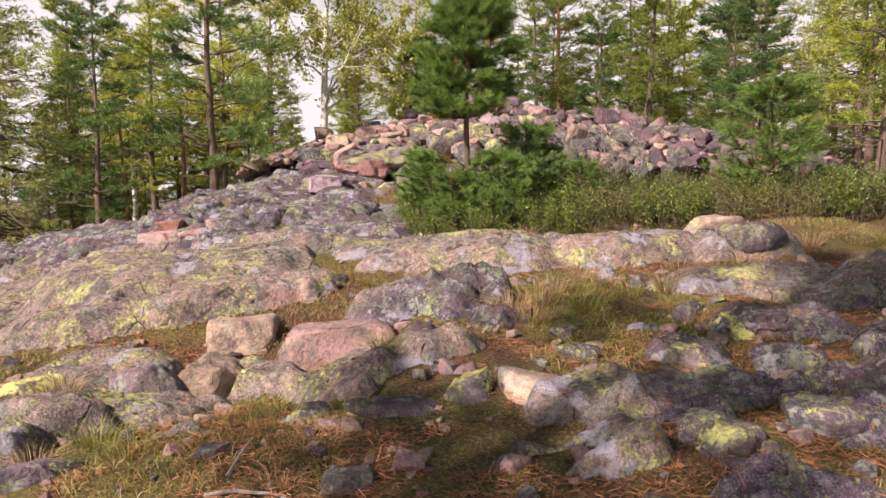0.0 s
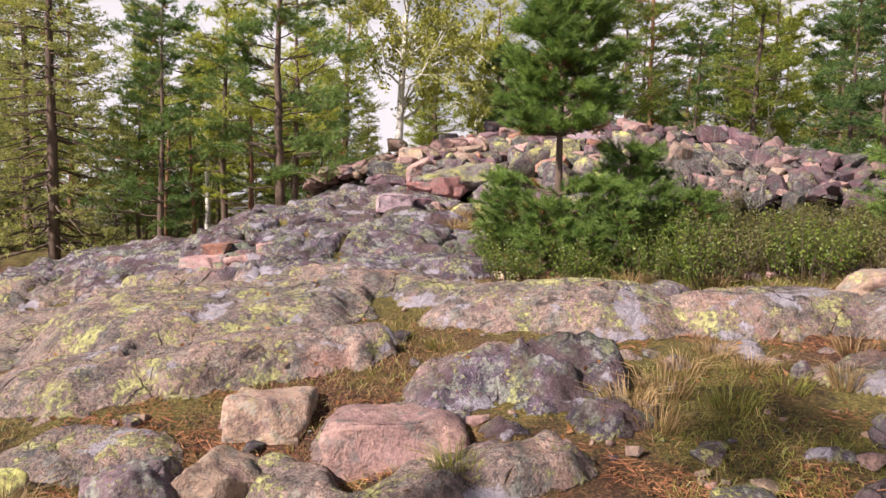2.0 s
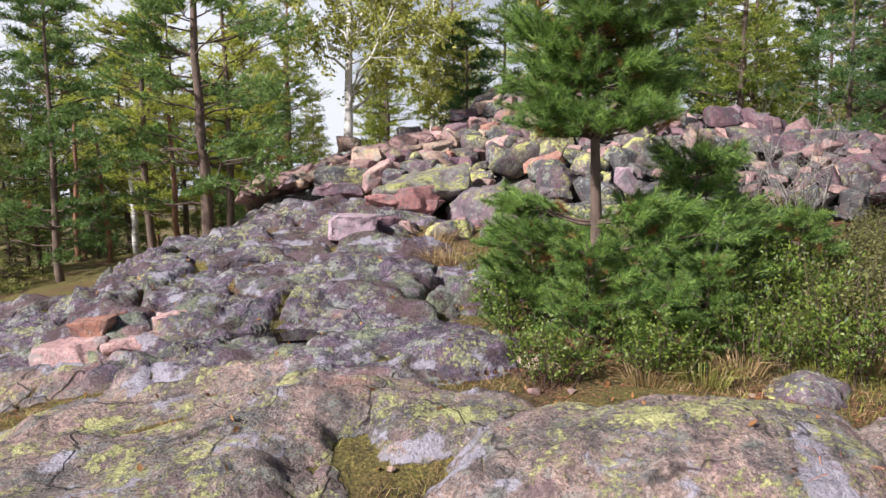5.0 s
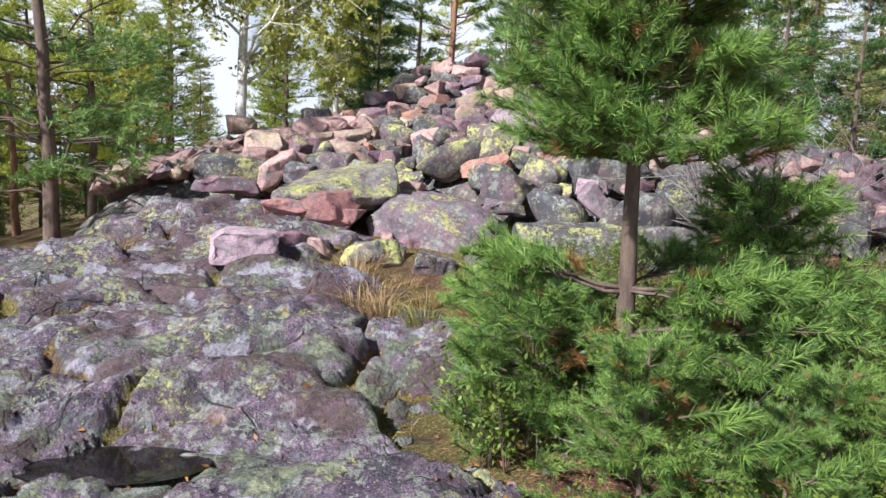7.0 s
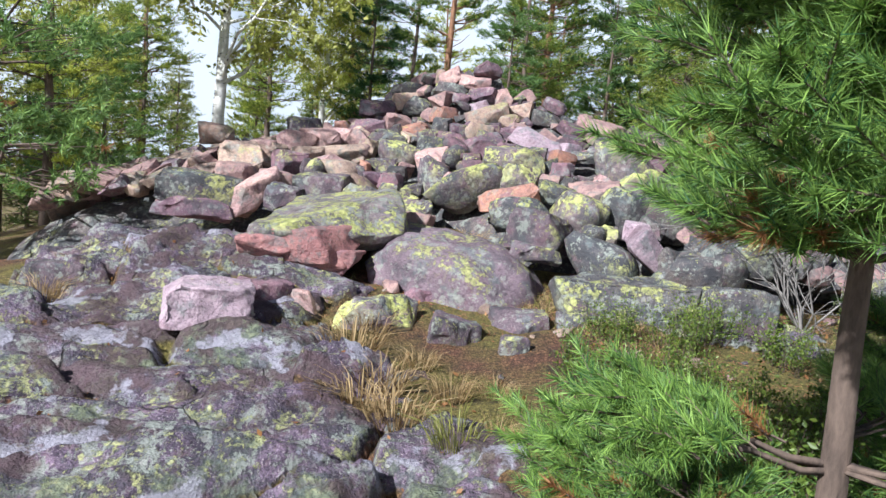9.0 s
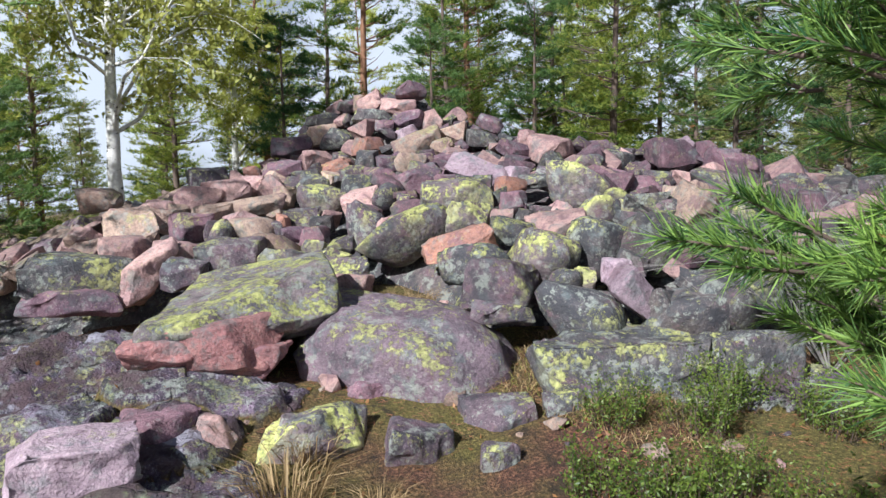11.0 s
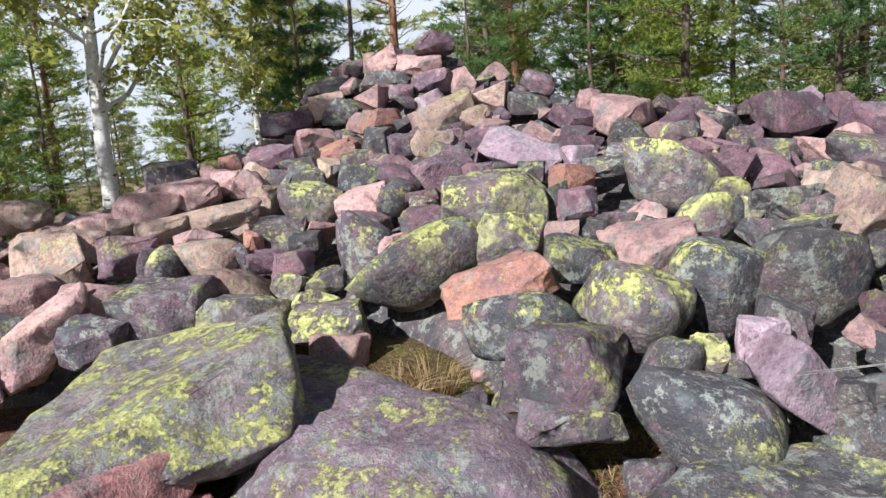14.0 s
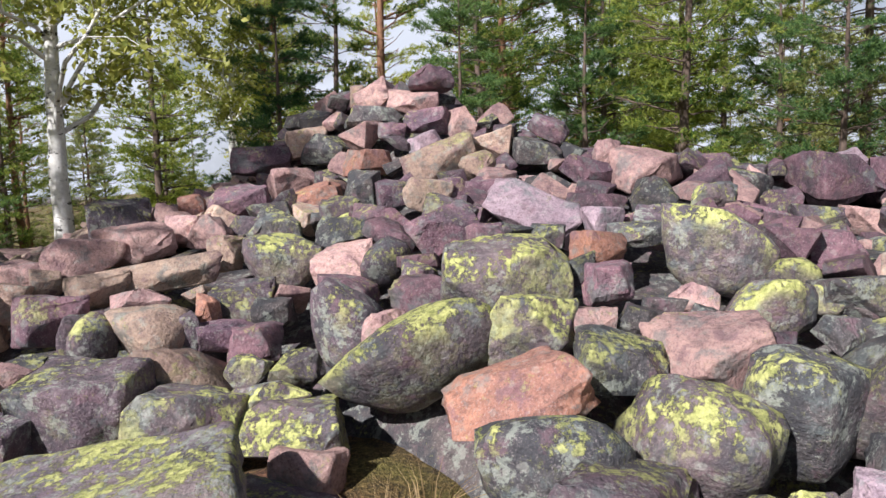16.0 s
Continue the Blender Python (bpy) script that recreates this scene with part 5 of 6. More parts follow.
def birch_tree(name, seed, height, radius, label, leaf=13000):
    rng = np.random.default_rng(seed)
    tree = tagged(new(name), label, "tree")
    axis = line_up(rng, height, 0.06, 16)
    trunk, limb, leafage = Soup(), Soup(), Soup()
    trunk.add(*tube(axis, radius * (1 - np.linspace(0, 0.92, 16)), 10))
    ends = []
    for b in range(26):
        h = rng.uniform(0.24, 0.97) * height
        a = rng.uniform(0, 2 * math.pi)
        p0 = np.array([np.interp(h, axis[:, 2], axis[:, k]) for k in range(3)])
        size = height * rng.uniform(0.16, 0.34) * (1.15 - h / height)
        d = np.array([math.cos(a), math.sin(a), rng.uniform(0.5, 1.2)])
        s = np.linspace(0, 1, 7)[:, None]
        p = p0 + d * s * size
        p[1:] += np.cumsum(rng.normal(0, 0.05 * size, (6, 3)), 0)
        limb.add(*tube(p, 0.32 * radius * (1 - h / height * 0.7) * (1 - 0.85 * s[:, 0]) + 0.004, 5))
        for k in range(9):
            q0 = p[rng.integers(2, 7)]
            e = rng.normal(size=3) * 0.45 + d * 0.4
            q = np.stack([q0, q0 + e * size * 0.35, q0 + e * size * 0.65 + np.array([0, 0, -0.12 * size])])
            q[1] += rng.normal(0, 0.04 * size, 3)
            limb.add(*tube(q, [0.011, 0.007, 0.003], 3))
            ends.append(q)
    ends = np.array(ends)
    pick = rng.integers(0, len(ends), leaf)
    f = rng.uniform(0.2, 1.0, (leaf, 1))
    c = ends[pick, 0] * (1 - f) + ends[pick, 2] * f + rng.normal(0, 0.10, (leaf, 3))
    leafage.add(*leaves(rng, c, 0.065))
    part("trunk", trunk.mesh("trunk", [BIRCH_BARK]), tree, "white birch bark")
    part("branchwork", limb.mesh("branchwork", [BIRCH_BARK]), tree)
    part("crown", leafage.mesh("crown", [BIRCH_LEAF]), tree, "sparse yellowing leaves")
    return tree


def stand(tree, x, y, turn=0.0, size=1.0, lean=0.0, sink=0.06):
    tree.matrix_basis = pose(x, y, ground_z(x, y) - sink, lean, 0, turn) @ Matrix.Scale(size, 4)
    return tree


# the young pines in front of the cairn
young = pine("young_pine", 11, 3.0, 0.050, 0.07, lambda u: (0.95 - 0.7 * u) if u < 0.27 else 0.56 * (1.0 - ((u - 0.45) / 0.60) ** 2 * 0.85), 1.05, 18, 7,
             (BARK, NEEDLE, NEEDLE_DEAD), (0.075, 0.0042, 120, 0.20), lift=0.22, twigs=26, gap=(0.27, 0.41), dead=0.2,
             label="young green pine with some browned needles on the rock", wild=0.25)
stand(young, 0.29, 9.06, 30)
small = pine("young_pine", 12, 1.25, 0.022, 0.05, lambda u: 1.0 - 0.75 * u, 0.62, 8, 6,
             (BARK, NEEDLE, NEEDLE_DEAD), (0.075, 0.0048, 75, 0.2), lift=0.3, twigs=9, dead=0.12,
             label="small bushy young pine among the heather")
stand(small, 1.05, 9.15, 0, 1.0)
for x, y, turn, size in ((1.75, 9.0, 70, 0.62), (0.85, 8.25, 200, 0.5), (0.12, 8.3, 140, 0.60), (4.35, 9.6, 250, 1.35), (1.45, 10.1, 110, 0.75), (0.55, 8.05, 20, 0.45), (0.30, 9.75, 20, 0.5), (-0.16, 8.95, 95, 0.66)):
    stand(copy_thing(small, Matrix()), x, y, turn, size)

# the wood behind: five kinds, repeated
FAR = (0.11, 0.022, 20, 0.34)
cone = lambda u: 1.0 - 0.93 * u
dome = lambda u: 0.55 + 0.75 * u - 1.15 * u * u
kinds = [
    pine("pine_tree", 21, 10.0, 0.13, 0.30, dome, 2.4, 15, 6, (BARK_RED, NEEDLE_FAR, NEEDLE_DEAD), FAR, lift=0.3, twigs=20, dead=0.02, label="tall pine with reddish trunk and yellow-green crown", stubs=14, wild=0.8),
    pine("pine_tree", 22, 9.0, 0.11, 0.14, dome, 2.1, 18, 6, (BARK, NEEDLE_FAR, NEEDLE_DEAD), FAR, lift=0.22, twigs=18, dead=0.02, label="pine with grey-brown trunk in the wood", stubs=8, wild=0.9),
    pine("pine_tree", 23, 6.0, 0.09, 0.10, lambda u: 0.95 - 0.6 * u, 1.75, 13, 6, (BARK, NEEDLE_DEEP, NEEDLE_DEAD), (0.10, 0.014, 34, 0.28), lift=0.25, twigs=22, dead=0.04, label="dark green pine with low branches", wild=0.9),
    pine("spruce_tree", 24, 9.5, 0.12, 0.03, cone, 1.9, 30, 7, (BARK, NEEDLE_DARK, NEEDLE_DEAD), (0.10, 0.024, 16, 0.42), lift=0.05, twigs=11, droop=0.35, dead=0.04, label="dark spruce with drooping branches", wild=0.5),
    pine("pine_tree", 25, 11.5, 0.14, 0.45, dome, 2.2, 13, 6, (BARK_RED, NEEDLE_FAR, NEEDLE_DEAD), FAR, lift=0.3, twigs=22, dead=0.02, label="tall bare-stemmed pine with a high crown", stubs=22, wild=0.8),
]
birch = stand(birch_tree("birch_tree", 31, 8.5, 0.15, "white-barked birch with few yellow leaves behind the cairn"), -3.70, 22.4, 40)
for x, y, turn, size in ((-11.6, 27.0, 190, 0.8), (-1.9, 29.5, 80, 0.85), (-9.4, 30.0, 20, 0.9)):
    stand(copy_thing(birch, Matrix()), x, y, turn, size)

TREES = []


def plant(k, x, y, turn, size=1.0, lean=0.0):
    if kinds[k].get("planted"):
        ob = copy_thing(kinds[k], Matrix())
    else:
        ob, kinds[k]["planted"] = kinds[k], 1
    TREES.append((x, y))
    return stand(ob, x, y, turn, size, lean)


# trees that stand out
plant(2, -4.9, 15.4, 20, 1.1)
plant(2, -7.2, 15.0, 140, 0.8)
plant(3, -9.5, 15.0, 0)
plant(3, -11.5, 17.0, 80, 0.9)
plant(0, -17.4, 27.5, 10, 1.1)
plant(1, -8.8, 22.0, 60, 0.95)
plant(1, -6.4, 21.0, 200, 0.85)
plant(4, -7.8, 32.8, 0)
plant(1, 6.8, 23.5, 30, 0.95)
plant(0, 4.4, 27.0, 90)
plant(4, 1.9, 29.0, 0)
plant(1, 3.2, 25.0, 260, 0.8)
plant(3, 10.2, 23.0, 0)
plant(3, 11.8, 20.5, 120, 1.1)
plant(1, 6.8, 11.2, 200, 0.8)
plant(2, 7.6, 17.6, 0, 0.7)
plant(1, 8.3, 14.0, 75, 0.8)
plant(0, -1.0, 30.5, 30, 0.9)
plant(2, -0.6, 24.5, 75, 0.75)
plant(2, 2.4, 23.2, 75, 0.7)
plant(2, 8.8, 22.0, 75, 0.9)
plant(2, 5.5, 25.2, 10, 0.9)
plant(1, 8.0, 26.0, 100, 0.95)
plant(2, 9.8, 25.0, 220, 1.0)
plant(1, 7.4, 28.5, 310, 1.0)
plant(1, 4.6, 30.5, 160, 0.9)
plant(1, 0.6, 26.8, 45, 0.8)


def wood():
    rng = random.Random(8)
    n = 0
    for _ in range(4000):
        a, r = rng.uniform(-64, 64), 19 + 27 * rng.random() ** 1.4
        x, y = r * math.sin(radians(a)), 8 + r * math.cos(radians(a))
        if math.hypot(x - 0.5, y - 15) < 8.5 or any((x - p) ** 2 + (y - q) ** 2 < 2.6 for p, q in TREES) or abs(x + 5.2) < 1.0 and y < 30 or -32.0 < math.degrees(math.atan2(x, y)) < -28.0:
            continue
        plant(rng.choice([0, 1, 1, 1, 2, 2, 3, 4]), x, y, rng.uniform(0, 360), rng.uniform(0.75, 1.1), rng.uniform(-2, 2))
        n += 1
        if n >= 92:
            break
    # young growth along the edge of the wood, and the far trees that close it
    for k in range(34):
        a, r = rng.choice([rng.uniform(-62, -29), rng.uniform(-62, -29), rng.uniform(30, 62)]), rng.uniform(16, 26)
        x, y = r * math.sin(radians(a)), 4 + r * math.cos(radians(a))
        plant(rng.choice([2, 2, 3, 1]), x, y, rng.uniform(0, 360), rng.uniform(0.26, 0.5))
    for k in range(64):
        a, r = -62 + 124 * (k + rng.random()) / 64, rng.uniform(44, 62)
        plant(rng.choice([1, 2, 3, 3, 1]), r * math.sin(radians(a)), 8 + r * math.cos(radians(a)), rng.uniform(0, 360), rng.uniform(0.85, 1.2))
    for k in range(8):
        a, r = rng.uniform(95, 265), rng.uniform(16, 30)
        plant(rng.choice([0, 1, 4]), r * math.sin(radians(a)), r * math.cos(radians(a)), rng.uniform(0, 360), rng.uniform(0.8, 1.1))


wood()
# unseen pine left of the start, added to throw shade on the right foreground
plant(4, -4.7, -1.1, 40, 0.9)

# ---------- shrubs and grass ----------


def shrub(name, seed, height, width, stems, leaf, size, mat, label):
    rng = np.random.default_rng(seed)
    ob = tagged(new(name), label, "shrub", "low shrubs by the young pines")
    wood_, green = Soup(), Soup()
    for k in range(stems):
        a, r = rng.uniform(0, 6.28), width * 0.35 * math.sqrt(rng.random())
        p0 = np.array([math.cos(a) * r, math.sin(a) * r, 0])
        d = np.array([math.cos(a) * rng.uniform(0, 0.5), math.sin(a) * rng.uniform(0, 0.5), 1.0]) * height * rng.uniform(0.6, 1.1)
        p = np.stack([p0, p0 + d * 0.5 + rng.normal(0, 0.02, 3), p0 + d + rng.normal(0, 0.03, 3)])
        wood_.add(*tube(p, [0.004, 0.003, 0.0015], 3))
        f = rng.uniform(0.25, 1.05, (leaf, 1))
        green.add(*leaves(rng, p[0] * (1 - f) + p[2] * f + rng.normal(0, 0.03, (leaf, 3)), size))
    part("stem", wood_.mesh("stem", [BARK]), ob, kind="stuff")
    part("foliage", green.mesh("foliage", [mat]), ob)
    return ob


bilberry = [shrub("bilberry_shrub", 41 + k, 0.46, 0.65, 40, 40, 0.017, SHRUB_LEAF, "low bright green bilberry shrub") for k in range(2)]
heather = [shrub("heather_shrub", 51 + k, 0.44, 0.75, 60, 44, 0.014, HEATHER, "low dark green and brown heather") for k in range(2)]


def shrubs():
    rng = random.Random(3)
    first = {}
    spots = []
    for _ in range(900):
        x, y = rng.uniform(-0.3, 5.6), rng.uniform(7.6, 11.6)
        if y < 7.55 + 0.12 * abs(x - 1) or any((x - a) ** 2 + (y - b) ** 2 < 0.17 for a, b, _ in spots) or (x < 0.3 and y > 9.6):
            continue
        spots.append((x, y, "heather" if x > 1.6 and rng.random() < 0.75 else "bilberry"))
        if len(spots) > 62:
            break
    spots += [(0.75, 11.9, "bilberry"), (1.15, 11.7, "bilberry"), (1.5, 11.95, "bilberry"), (0.35, 11.3, "bilberry"), (0.6, 11.0, "bilberry"), (1.0, 11.2, "bilberry"), (1.9, 11.6, "bilberry")]
    for x, y, what in spots:
        k = rng.randrange(2)
        src = (heather if what == "heather" else bilberry)[k]
        ob = copy_thing(src, Matrix()) if (what, k) in first else src
        first[(what, k)] = 1
        stand(ob, x, y, rng.uniform(0, 360), rng.uniform(0.75, 1.2) * (0.6 if y > 10.4 and x < 2.4 else 1.0), 0, 0.01)


shrubs()


def tuft(seed, height, n, mat, label, wide=0.10):
    rng = np.random.default_rng(seed)
    a, r = rng.uniform(0, 6.28, n), wide * np.sqrt(rng.random(n))
    base = np.stack([np.cos(a) * r, np.sin(a) * r, np.zeros(n)], 1)
    lean = rng.uniform(0.1, 0.7, n)
    way = np.stack([np.cos(a) * lean, np.sin(a) * lean, np.ones(n)], 1)
    v, f = blades(rng, base, way, height, 0.005, 0.55)
    ob = new("grass_tuft", mesh_of("grass_tuft", v, f, [mat]))
    return tagged(ob, label, "grass", "grass tufts on the hill")


dry = tuft(61, 0.30, 150, DRY_GRASS, "tuft of dry straw-coloured grass")
green_tuft = tuft(62, 0.26, 120, GREEN_GRASS, "tuft of green and yellow grass")
stand(dry, 0.5, 5.15, 0, 1.0)
for x, y, size in ((0.72, 5.35, 1.0), (0.62, 4.95, 0.9), (1.15, 5.95, 0.8), (-1.02, 11.75, 1.3), (-0.98, 11.0, 1.2), (-0.8, 10.75, 1.1), (-0.85, 11.25, 1.1), (-0.15, 13.75, 1.2),
                   (0.05, 13.85, 1.0), (-1.35, 5.35, 0.6), (-2.2, 4.0, 0.8), (-3.2, 12.6, 1.0), (-3.6, 12.2, 1.0), (2.6, 6.1, 0.9), (3.4, 6.6, 0.9), (0.35, 7.75, 0.8), (0.9, 7.8, 0.9), (1.6, 7.75, 0.9), (-0.9, 12.1, 1.0), (-0.45, 11.2, 0.9), (-0.3, 10.7, 0.8), (-0.6, 11.6, 0.8), (-0.2, 11.2, 0.7), (1.3, 5.7, 0.8), (0.9, 5.7, 0.9), (1.7, 5.4, 0.7), (2.0, 6.0, 0.8), (-0.7, 2.9, 0.6), (-1.9, 3.2, 0.7), (0.3, 3.9, 0.6)):
    stand(copy_thing(dry, Matrix()), x, y, x * 100, size)
stand(green_tuft, -1.5, 3.3, 0, 0.8)
for x, y, size in ((-0.55, 10.4, 1.0), (-0.6, 6.05, 0.7), (-0.9, 6.2, 0.7), (1.05, 5.2, 0.9), (1.4, 5.4, 0.8), (-1.75, 3.5, 0.9), (-0.35, 4.35, 0.8), (0.65, 7.7, 1.0), (1.3, 7.7, 0.9), (-0.5, 3.0, 0.7)):
    stand(copy_thing(green_tuft, Matrix()), x, y, x * 70, size)


def sward():
    """Short grass and fallen needles on the soil between the rocks."""
    rng = np.random.default_rng(71)
    n = 210000
    x, y = rng.uniform(-5.0, 4.5, n), rng.uniform(1.2, 13.4, n)
    z, k = hill(x, y)
    m = fbm(x * 0.9, y * 0.9, 77, 3) + 0.45 * np.exp(-((x - 1.1) ** 2 + (y - 5.2) ** 2) / 1.0) + 0.5 * np.exp(-((x + 0.6) ** 2 + (y - 6.1) ** 2) / 0.4)
    keep = (k < 0.3) & (m > 0.02) & (rng.random(n) < 0.8)
    base = np.stack([x, y, z - 0.005], 1)[keep]
    a = rng.uniform(0, 6.28, len(base))
    way = np.stack([np.cos(a) * 0.6, np.sin(a) * 0.6, np.ones(len(a))], 1)
    green = rng.random(len(base)) < 0.28 + 0.5 * m[keep] + 0.5 * np.exp(-((x[keep] - 1.2) ** 2 + (y[keep] - 5.4) ** 2) / 0.5)
    for name, sel, mat, label in (("grass", green, GREEN_GRASS, "short green and yellow grass"), ("dry_grass", ~green, DRY_GRASS, "short dry straw-coloured grass")):
        v, f = blades(rng, base[sel], way[sel], 0.075, 0.004, 0.6)
        tagged(new(name, mesh_of(name, v, f, [mat])), label, "grass", kind="stuff")
    n = 70000
    x, y = rng.uniform(-4.5, 4.2, n), rng.uniform(1.2, 13.4, n)
    z, k = hill(x, y)
    keep = (k < 0.6) & (fbm(x * 1.1, y * 1.1, 78, 3) > -0.2)
    base = np.stack([x, y, z + 0.006], 1)[keep]
    a = rng.uniform(0, 6.28, len(base))
    way = np.stack([np.cos(a), np.sin(a), rng.uniform(-0.1, 0.25, len(a))], 1)
    v, f = needles(rng, base, way, 0.06, 0.0028, 0.15)
    tagged(new("pine_litter", mesh_of("pine_litter", v, f, [LITTER])), "fallen red-brown pine needles", "litter", kind="stuff")


sward()


# ---------- small things ----------


def water_mat():
    m, nt, bsdf = nodes_of("still_water")
    bsdf.inputs["Base Color"].default_value = (0.012, 0.010, 0.010, 1)
    bsdf.inputs["Roughness"].default_value = 0.03
    geo = nt.nodes.new("ShaderNodeNewGeometry")
    bump = add_node(nt, "ShaderNodeBump", Strength=0.06, Distance=0.01)
    nt.links.new(noise_of(nt, geo.outputs["Position"], 14, 2), bump.inputs["Height"])
    nt.links.new(bump.outputs["Normal"], bsdf.inputs["Normal"])
    return m


def puddle():
    x, y, z = PUDDLE
    th = np.linspace(0, 2 * np.pi, 40, endpoint=False)
    rim = np.stack([0.42 * np.cos(th), 0.20 * np.sin(th), np.zeros(40)], 1)
    v = np.concatenate([[(0, 0, 0)], rim])
    f = [(0, 1 + k, 1 + (k + 1) % 40) for k in range(40)]
    ob = new("puddle", mesh_of("puddle", v, f, [water_mat()]))
    ob.location = (x, y, z)
    tagged(ob, "small puddle of rainwater in a rock hollow", "puddle")


puddle()


def dead_trunk(x, y, height, radius, lean, label):
    rng = np.random.default_rng(int(abs(x) * 10))
    tree = tagged(new("dead_tree"), label, "tree")
    axis = line_up(rng, height, 0.05)
    s = Soup()
    s.add(*tube(axis, radius * np.linspace(1, 0.5, len(axis)), 8))
    part("trunk", s.mesh("trunk", [BARK_RED]), tree)
    for k in range(5):
        p = axis[rng.integers(4, 11)]
        d = np.array([rng.normal(), rng.normal(), rng.uniform(-0.2, 0.4)]) * 0.22
        s = Soup()
        s.add(*tube([p, p + d, p + d * 1.7 + (0, 0, 0.05)], [0.015, 0.01, 0.004], 4))
        part("branch_stub", s.mesh("branch_stub", [DEAD_WOOD]), tree)
    stand(tree, x, y, 0, 1.0, lean)


dead_trunk(-9.6, 19.8, 3.6, 0.07, -5, "thin bare dead pine trunk at the edge of the wood")
dead_trunk(-6.4, 17.8, 2.6, 0.07, 2, "short bare dead trunk at the edge of the wood")
dead_trunk(-8.2, 18.6, 2.8, 0.06, 3, "slender bare trunk with broken stubs")


def bare_bush(x, y, seed, height, wide, n, label, tilt=0.0):
    """A dead bush: grey twigs that fork twice."""
    rng = np.random.default_rng(seed)
    twig = Soup()
    for k in range(n):
        a = rng.uniform(0, 6.28)
        d = np.array([math.cos(a) * wide, math.sin(a) * wide, height]) * rng.uniform(0.5, 1.0)
        p = np.stack([np.zeros(3), d * 0.4, d * 0.75, d])
        p[1:] += rng.normal(0, 0.06 * height, (3, 3))
        twig.add(*tube(p, [0.010, 0.008, 0.005, 0.002], 4))
        for j in range(6):
            q0 = p[rng.integers(1, 4)]
            e = d * rng.uniform(0.15, 0.4) + rng.normal(0, 0.14 * height, 3)
            q1 = q0 + e
            twig.add(*tube([q0, (q0 + q1) / 2 + rng.normal(0, 0.02, 3), q1], [0.005, 0.004, 0.0015], 3))
            for i in range(3):
                e2 = e * 0.5 + rng.normal(0, 0.07 * height, 3)
                twig.add(*tube([q1, q1 + e2], [0.0025, 0.001], 3))
    ob = new("dead_bush", twig.mesh("dead_bush", [DEAD_WOOD]))
    tagged(ob, label, "bush")
    stand(ob, x, y, 0, 1.0, tilt)


bare_bush(2.45, 12.25, 81, 0.95, 0.42, 12, "bare grey dead bush beside the cairn")
bare_bush(2.95, 11.75, 82, 1.2, 0.5, 12, "tall bare grey bush behind the heather")
bare_bush(0.2, 8.75, 83, 0.35, 0.55, 7, "dry grey twigs under the young pine")


def dead_branch(points, radius, label):
    p = np.array(points, float)
    p[:, 2] += np.array([ground_z(a, b) for a, b, _ in points])
    s = Soup()
    s.add(*tube(p, radius * np.linspace(1, 0.35, len(p)), 6))
    tagged(new("fallen_branch", s.mesh("fallen_branch", [DEAD_WOOD])), label, "branch")


dead_branch([(0.75, 8.6, 0.02), (0.9, 8.66, 0.25), (1.05, 8.7, 0.5), (1.12, 8.72, 0.75)], 0.02, "bleached dead branch leaning beside the young pine")
dead_branch([(-0.97, 2.78, 0.012), (-0.90, 2.80, 0.015), (-0.83, 2.80, 0.02), (-0.76, 2.785, 0.02), (-0.70, 2.79, 0.015), (-0.63, 2.76, 0.015), (-0.57, 2.70, 0.015), (-0.53, 2.63, 0.012)], 0.011, "crooked dead stick lying on the ground")
dead_branch([(-0.93, 2.95, 0.012), (-0.90, 3.1, 0.05), (-0.88, 3.2, 0.07)], 0.010, "short grey stick in the grass")


def fallen_leaves():
    rng = np.random.default_rng(91)
    n = 1900
    x, y = rng.uniform(-4, 3.5, n), rng.uniform(1.5, 13.5, n)
    z, k = hill(x, y)
    keep = rng.random(n) < np.where(k > 0.5, 0.25, 1.0)
    v, f = leaves(rng, np.stack([x, y, z + 0.012], 1)[keep], 0.022)
    tagged(new("fallen_leaves", mesh_of("fallen_leaves", v, f, [NEEDLE_DEAD])), "scattered fallen orange and brown leaves", "leaves", kind="stuff")


fallen_leaves()


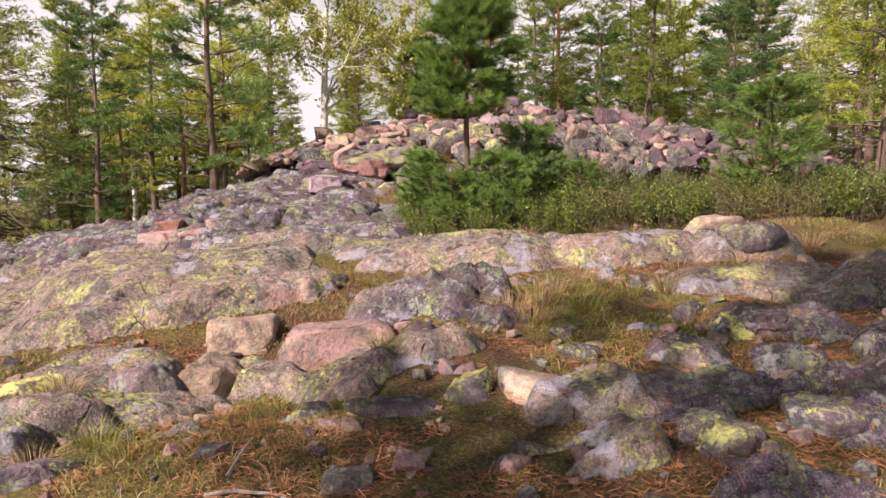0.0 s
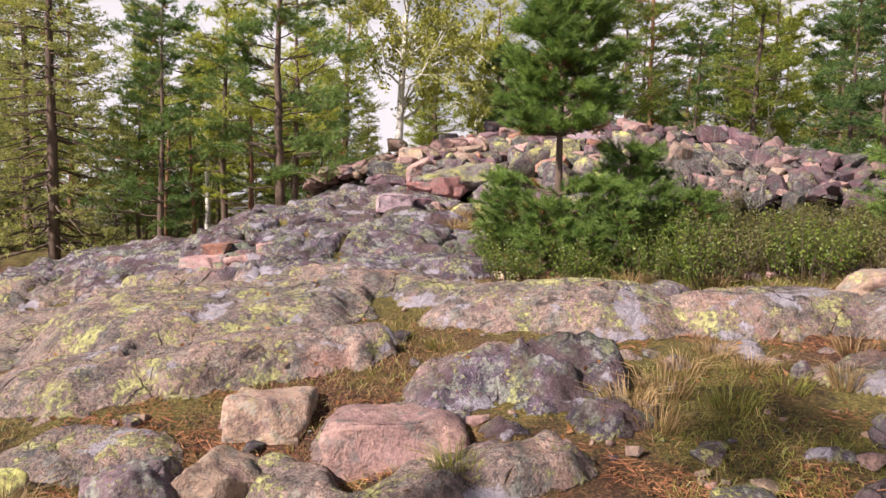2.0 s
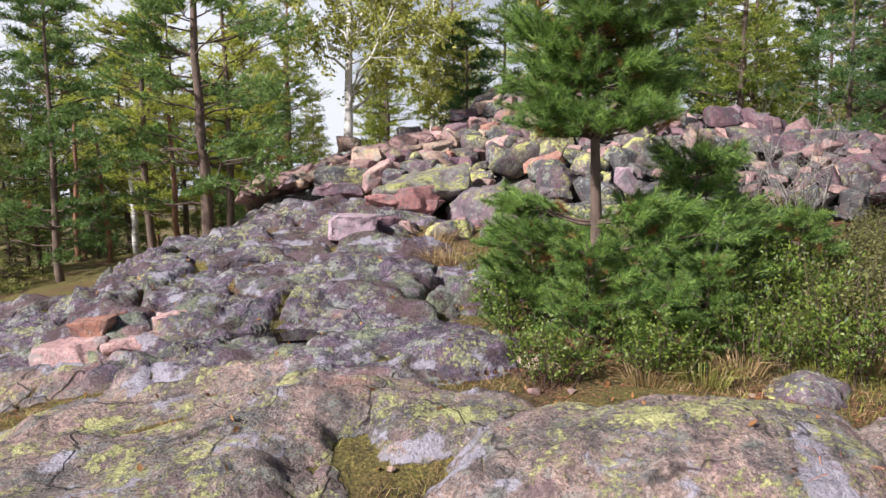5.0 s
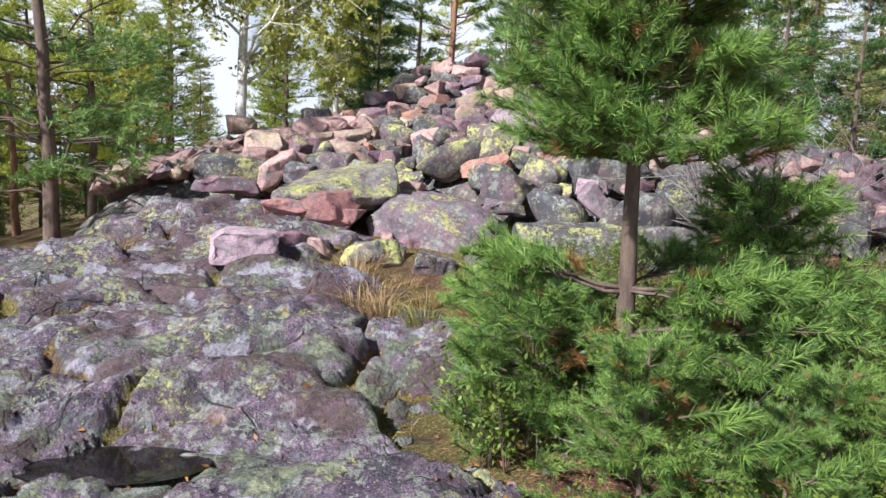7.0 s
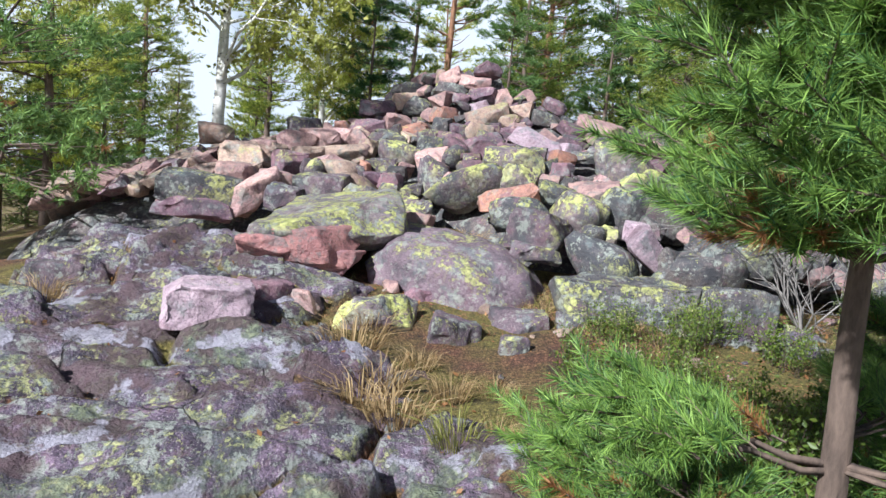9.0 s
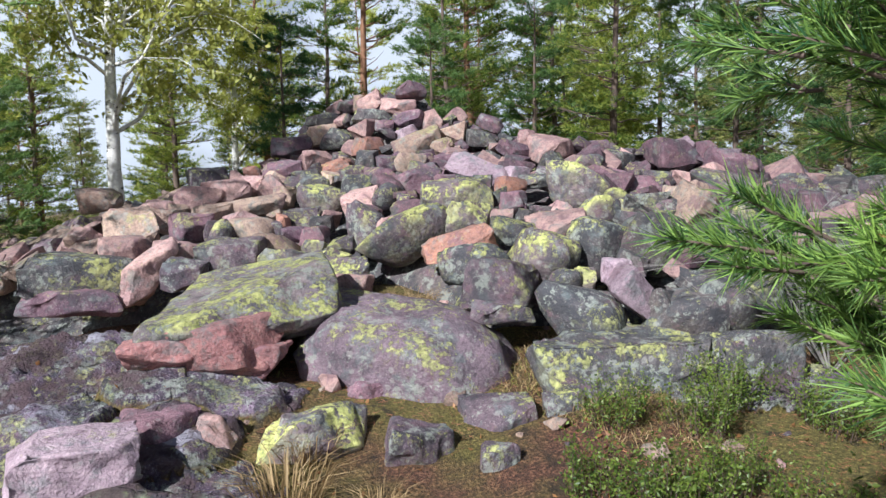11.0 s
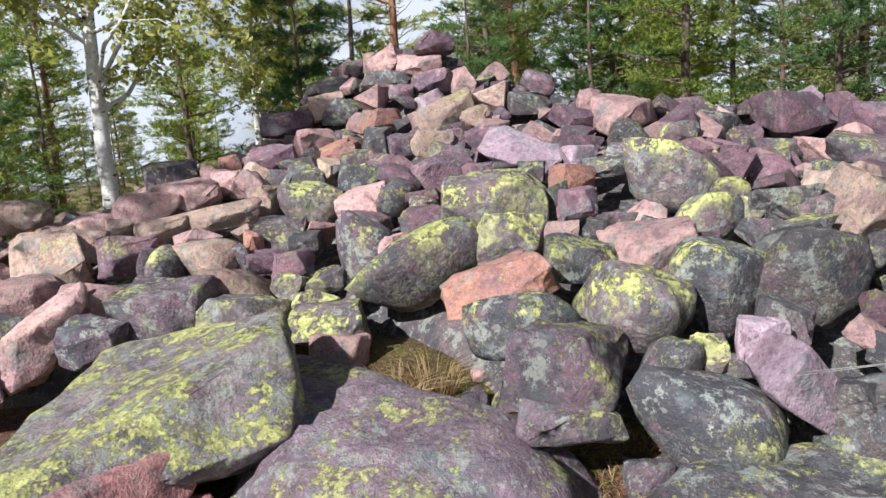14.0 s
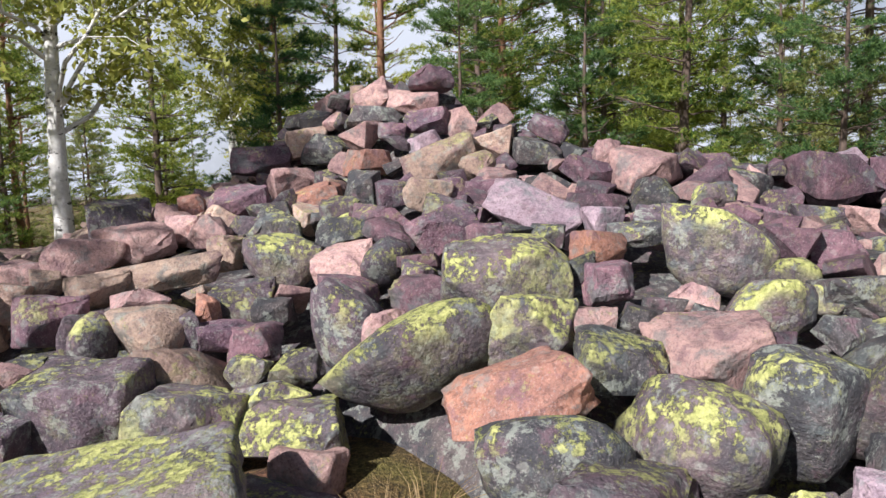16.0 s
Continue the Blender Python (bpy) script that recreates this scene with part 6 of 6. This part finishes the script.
def needle_drifts():
    """Red-brown fallen pine needles drifted between the rocks."""
    rng = np.random.default_rng(97)
    n = 60000
    x, y = rng.uniform(-2.6, 3.4, n), rng.uniform(1.6, 6.5, n)
    drift = fbm(x * 1.6, y * 1.6, 88, 3) - 0.12 + 0.45 * sstep(0.0, 1.0, x) - 0.25 * sstep(4.2, 6.0, y)
    x, y = x[drift > 0.08], y[drift > 0.08]
    z, k = hill(x, y)
    keep = rng.random(len(x)) < np.where(k > 0.5, 0.10, 1.0)
    x, y, z = x[keep], y[keep], z[keep]
    m = len(x)
    a, size = rng.uniform(0, 2 * math.pi, m), rng.uniform(0.03, 0.075, m)
    d = np.stack([np.cos(a), np.sin(a), rng.normal(0, 0.22, m)], 1) * size[:, None] / 2
    w = np.stack([-np.sin(a), np.cos(a), rng.normal(0, 0.5, m)], 1) * 0.0019
    p = np.stack([x, y, z + rng.uniform(0.006, 0.03, m)], 1)
    v = np.stack([p - d - w, p - d + w, p + d + w * 0.5, p + d - w * 0.5], 1).reshape(-1, 3)
    f = np.arange(4 * m).reshape(-1, 4)
    tagged(new("fallen_needles", mesh_of("fallen_needles", v, f, [LITTER], False)), "drifts of red-brown fallen pine needles", "needles", kind="stuff")


needle_drifts()


def pebbles():
    """Loose small stones on the soil between the rocks."""
    rng = np.random.default_rng(95)
    soup = Soup()
    shapes = [split_shape(400 + k, 7, 0.09, 0) for k in range(4)]
    n = 760
    x, y = rng.uniform(-3.0, 3.2, n), np.concatenate([rng.uniform(1.9, 5.2, 2 * n // 3), rng.uniform(5.2, 13.6, n - 2 * n // 3)])
    z, k = hill(x, y)
    for i in np.nonzero(k < 0.4)[0]:
        s = 0.03 + 0.10 * rng.random() ** 2.5
        v, f = shapes[i % 4]
        m = np.array(pose(float(x[i]), float(y[i]), float(z[i]) + 0.12 * s, *rng.uniform(-25, 25, 2), rng.uniform(0, 360)) @ Matrix.Diagonal((s * 1.3, s, s * 0.7, 1)))
        soup.add(v @ m[:3, :3].T + m[:3, 3], f, int(rng.integers(0, 3)))
    tagged(new("pebbles", soup.mesh("pebbles", [ROCKS[c] for c in ("pink", "grey", "tan")])), "small loose pink and grey stones", "stones", kind="stuff")


pebbles()
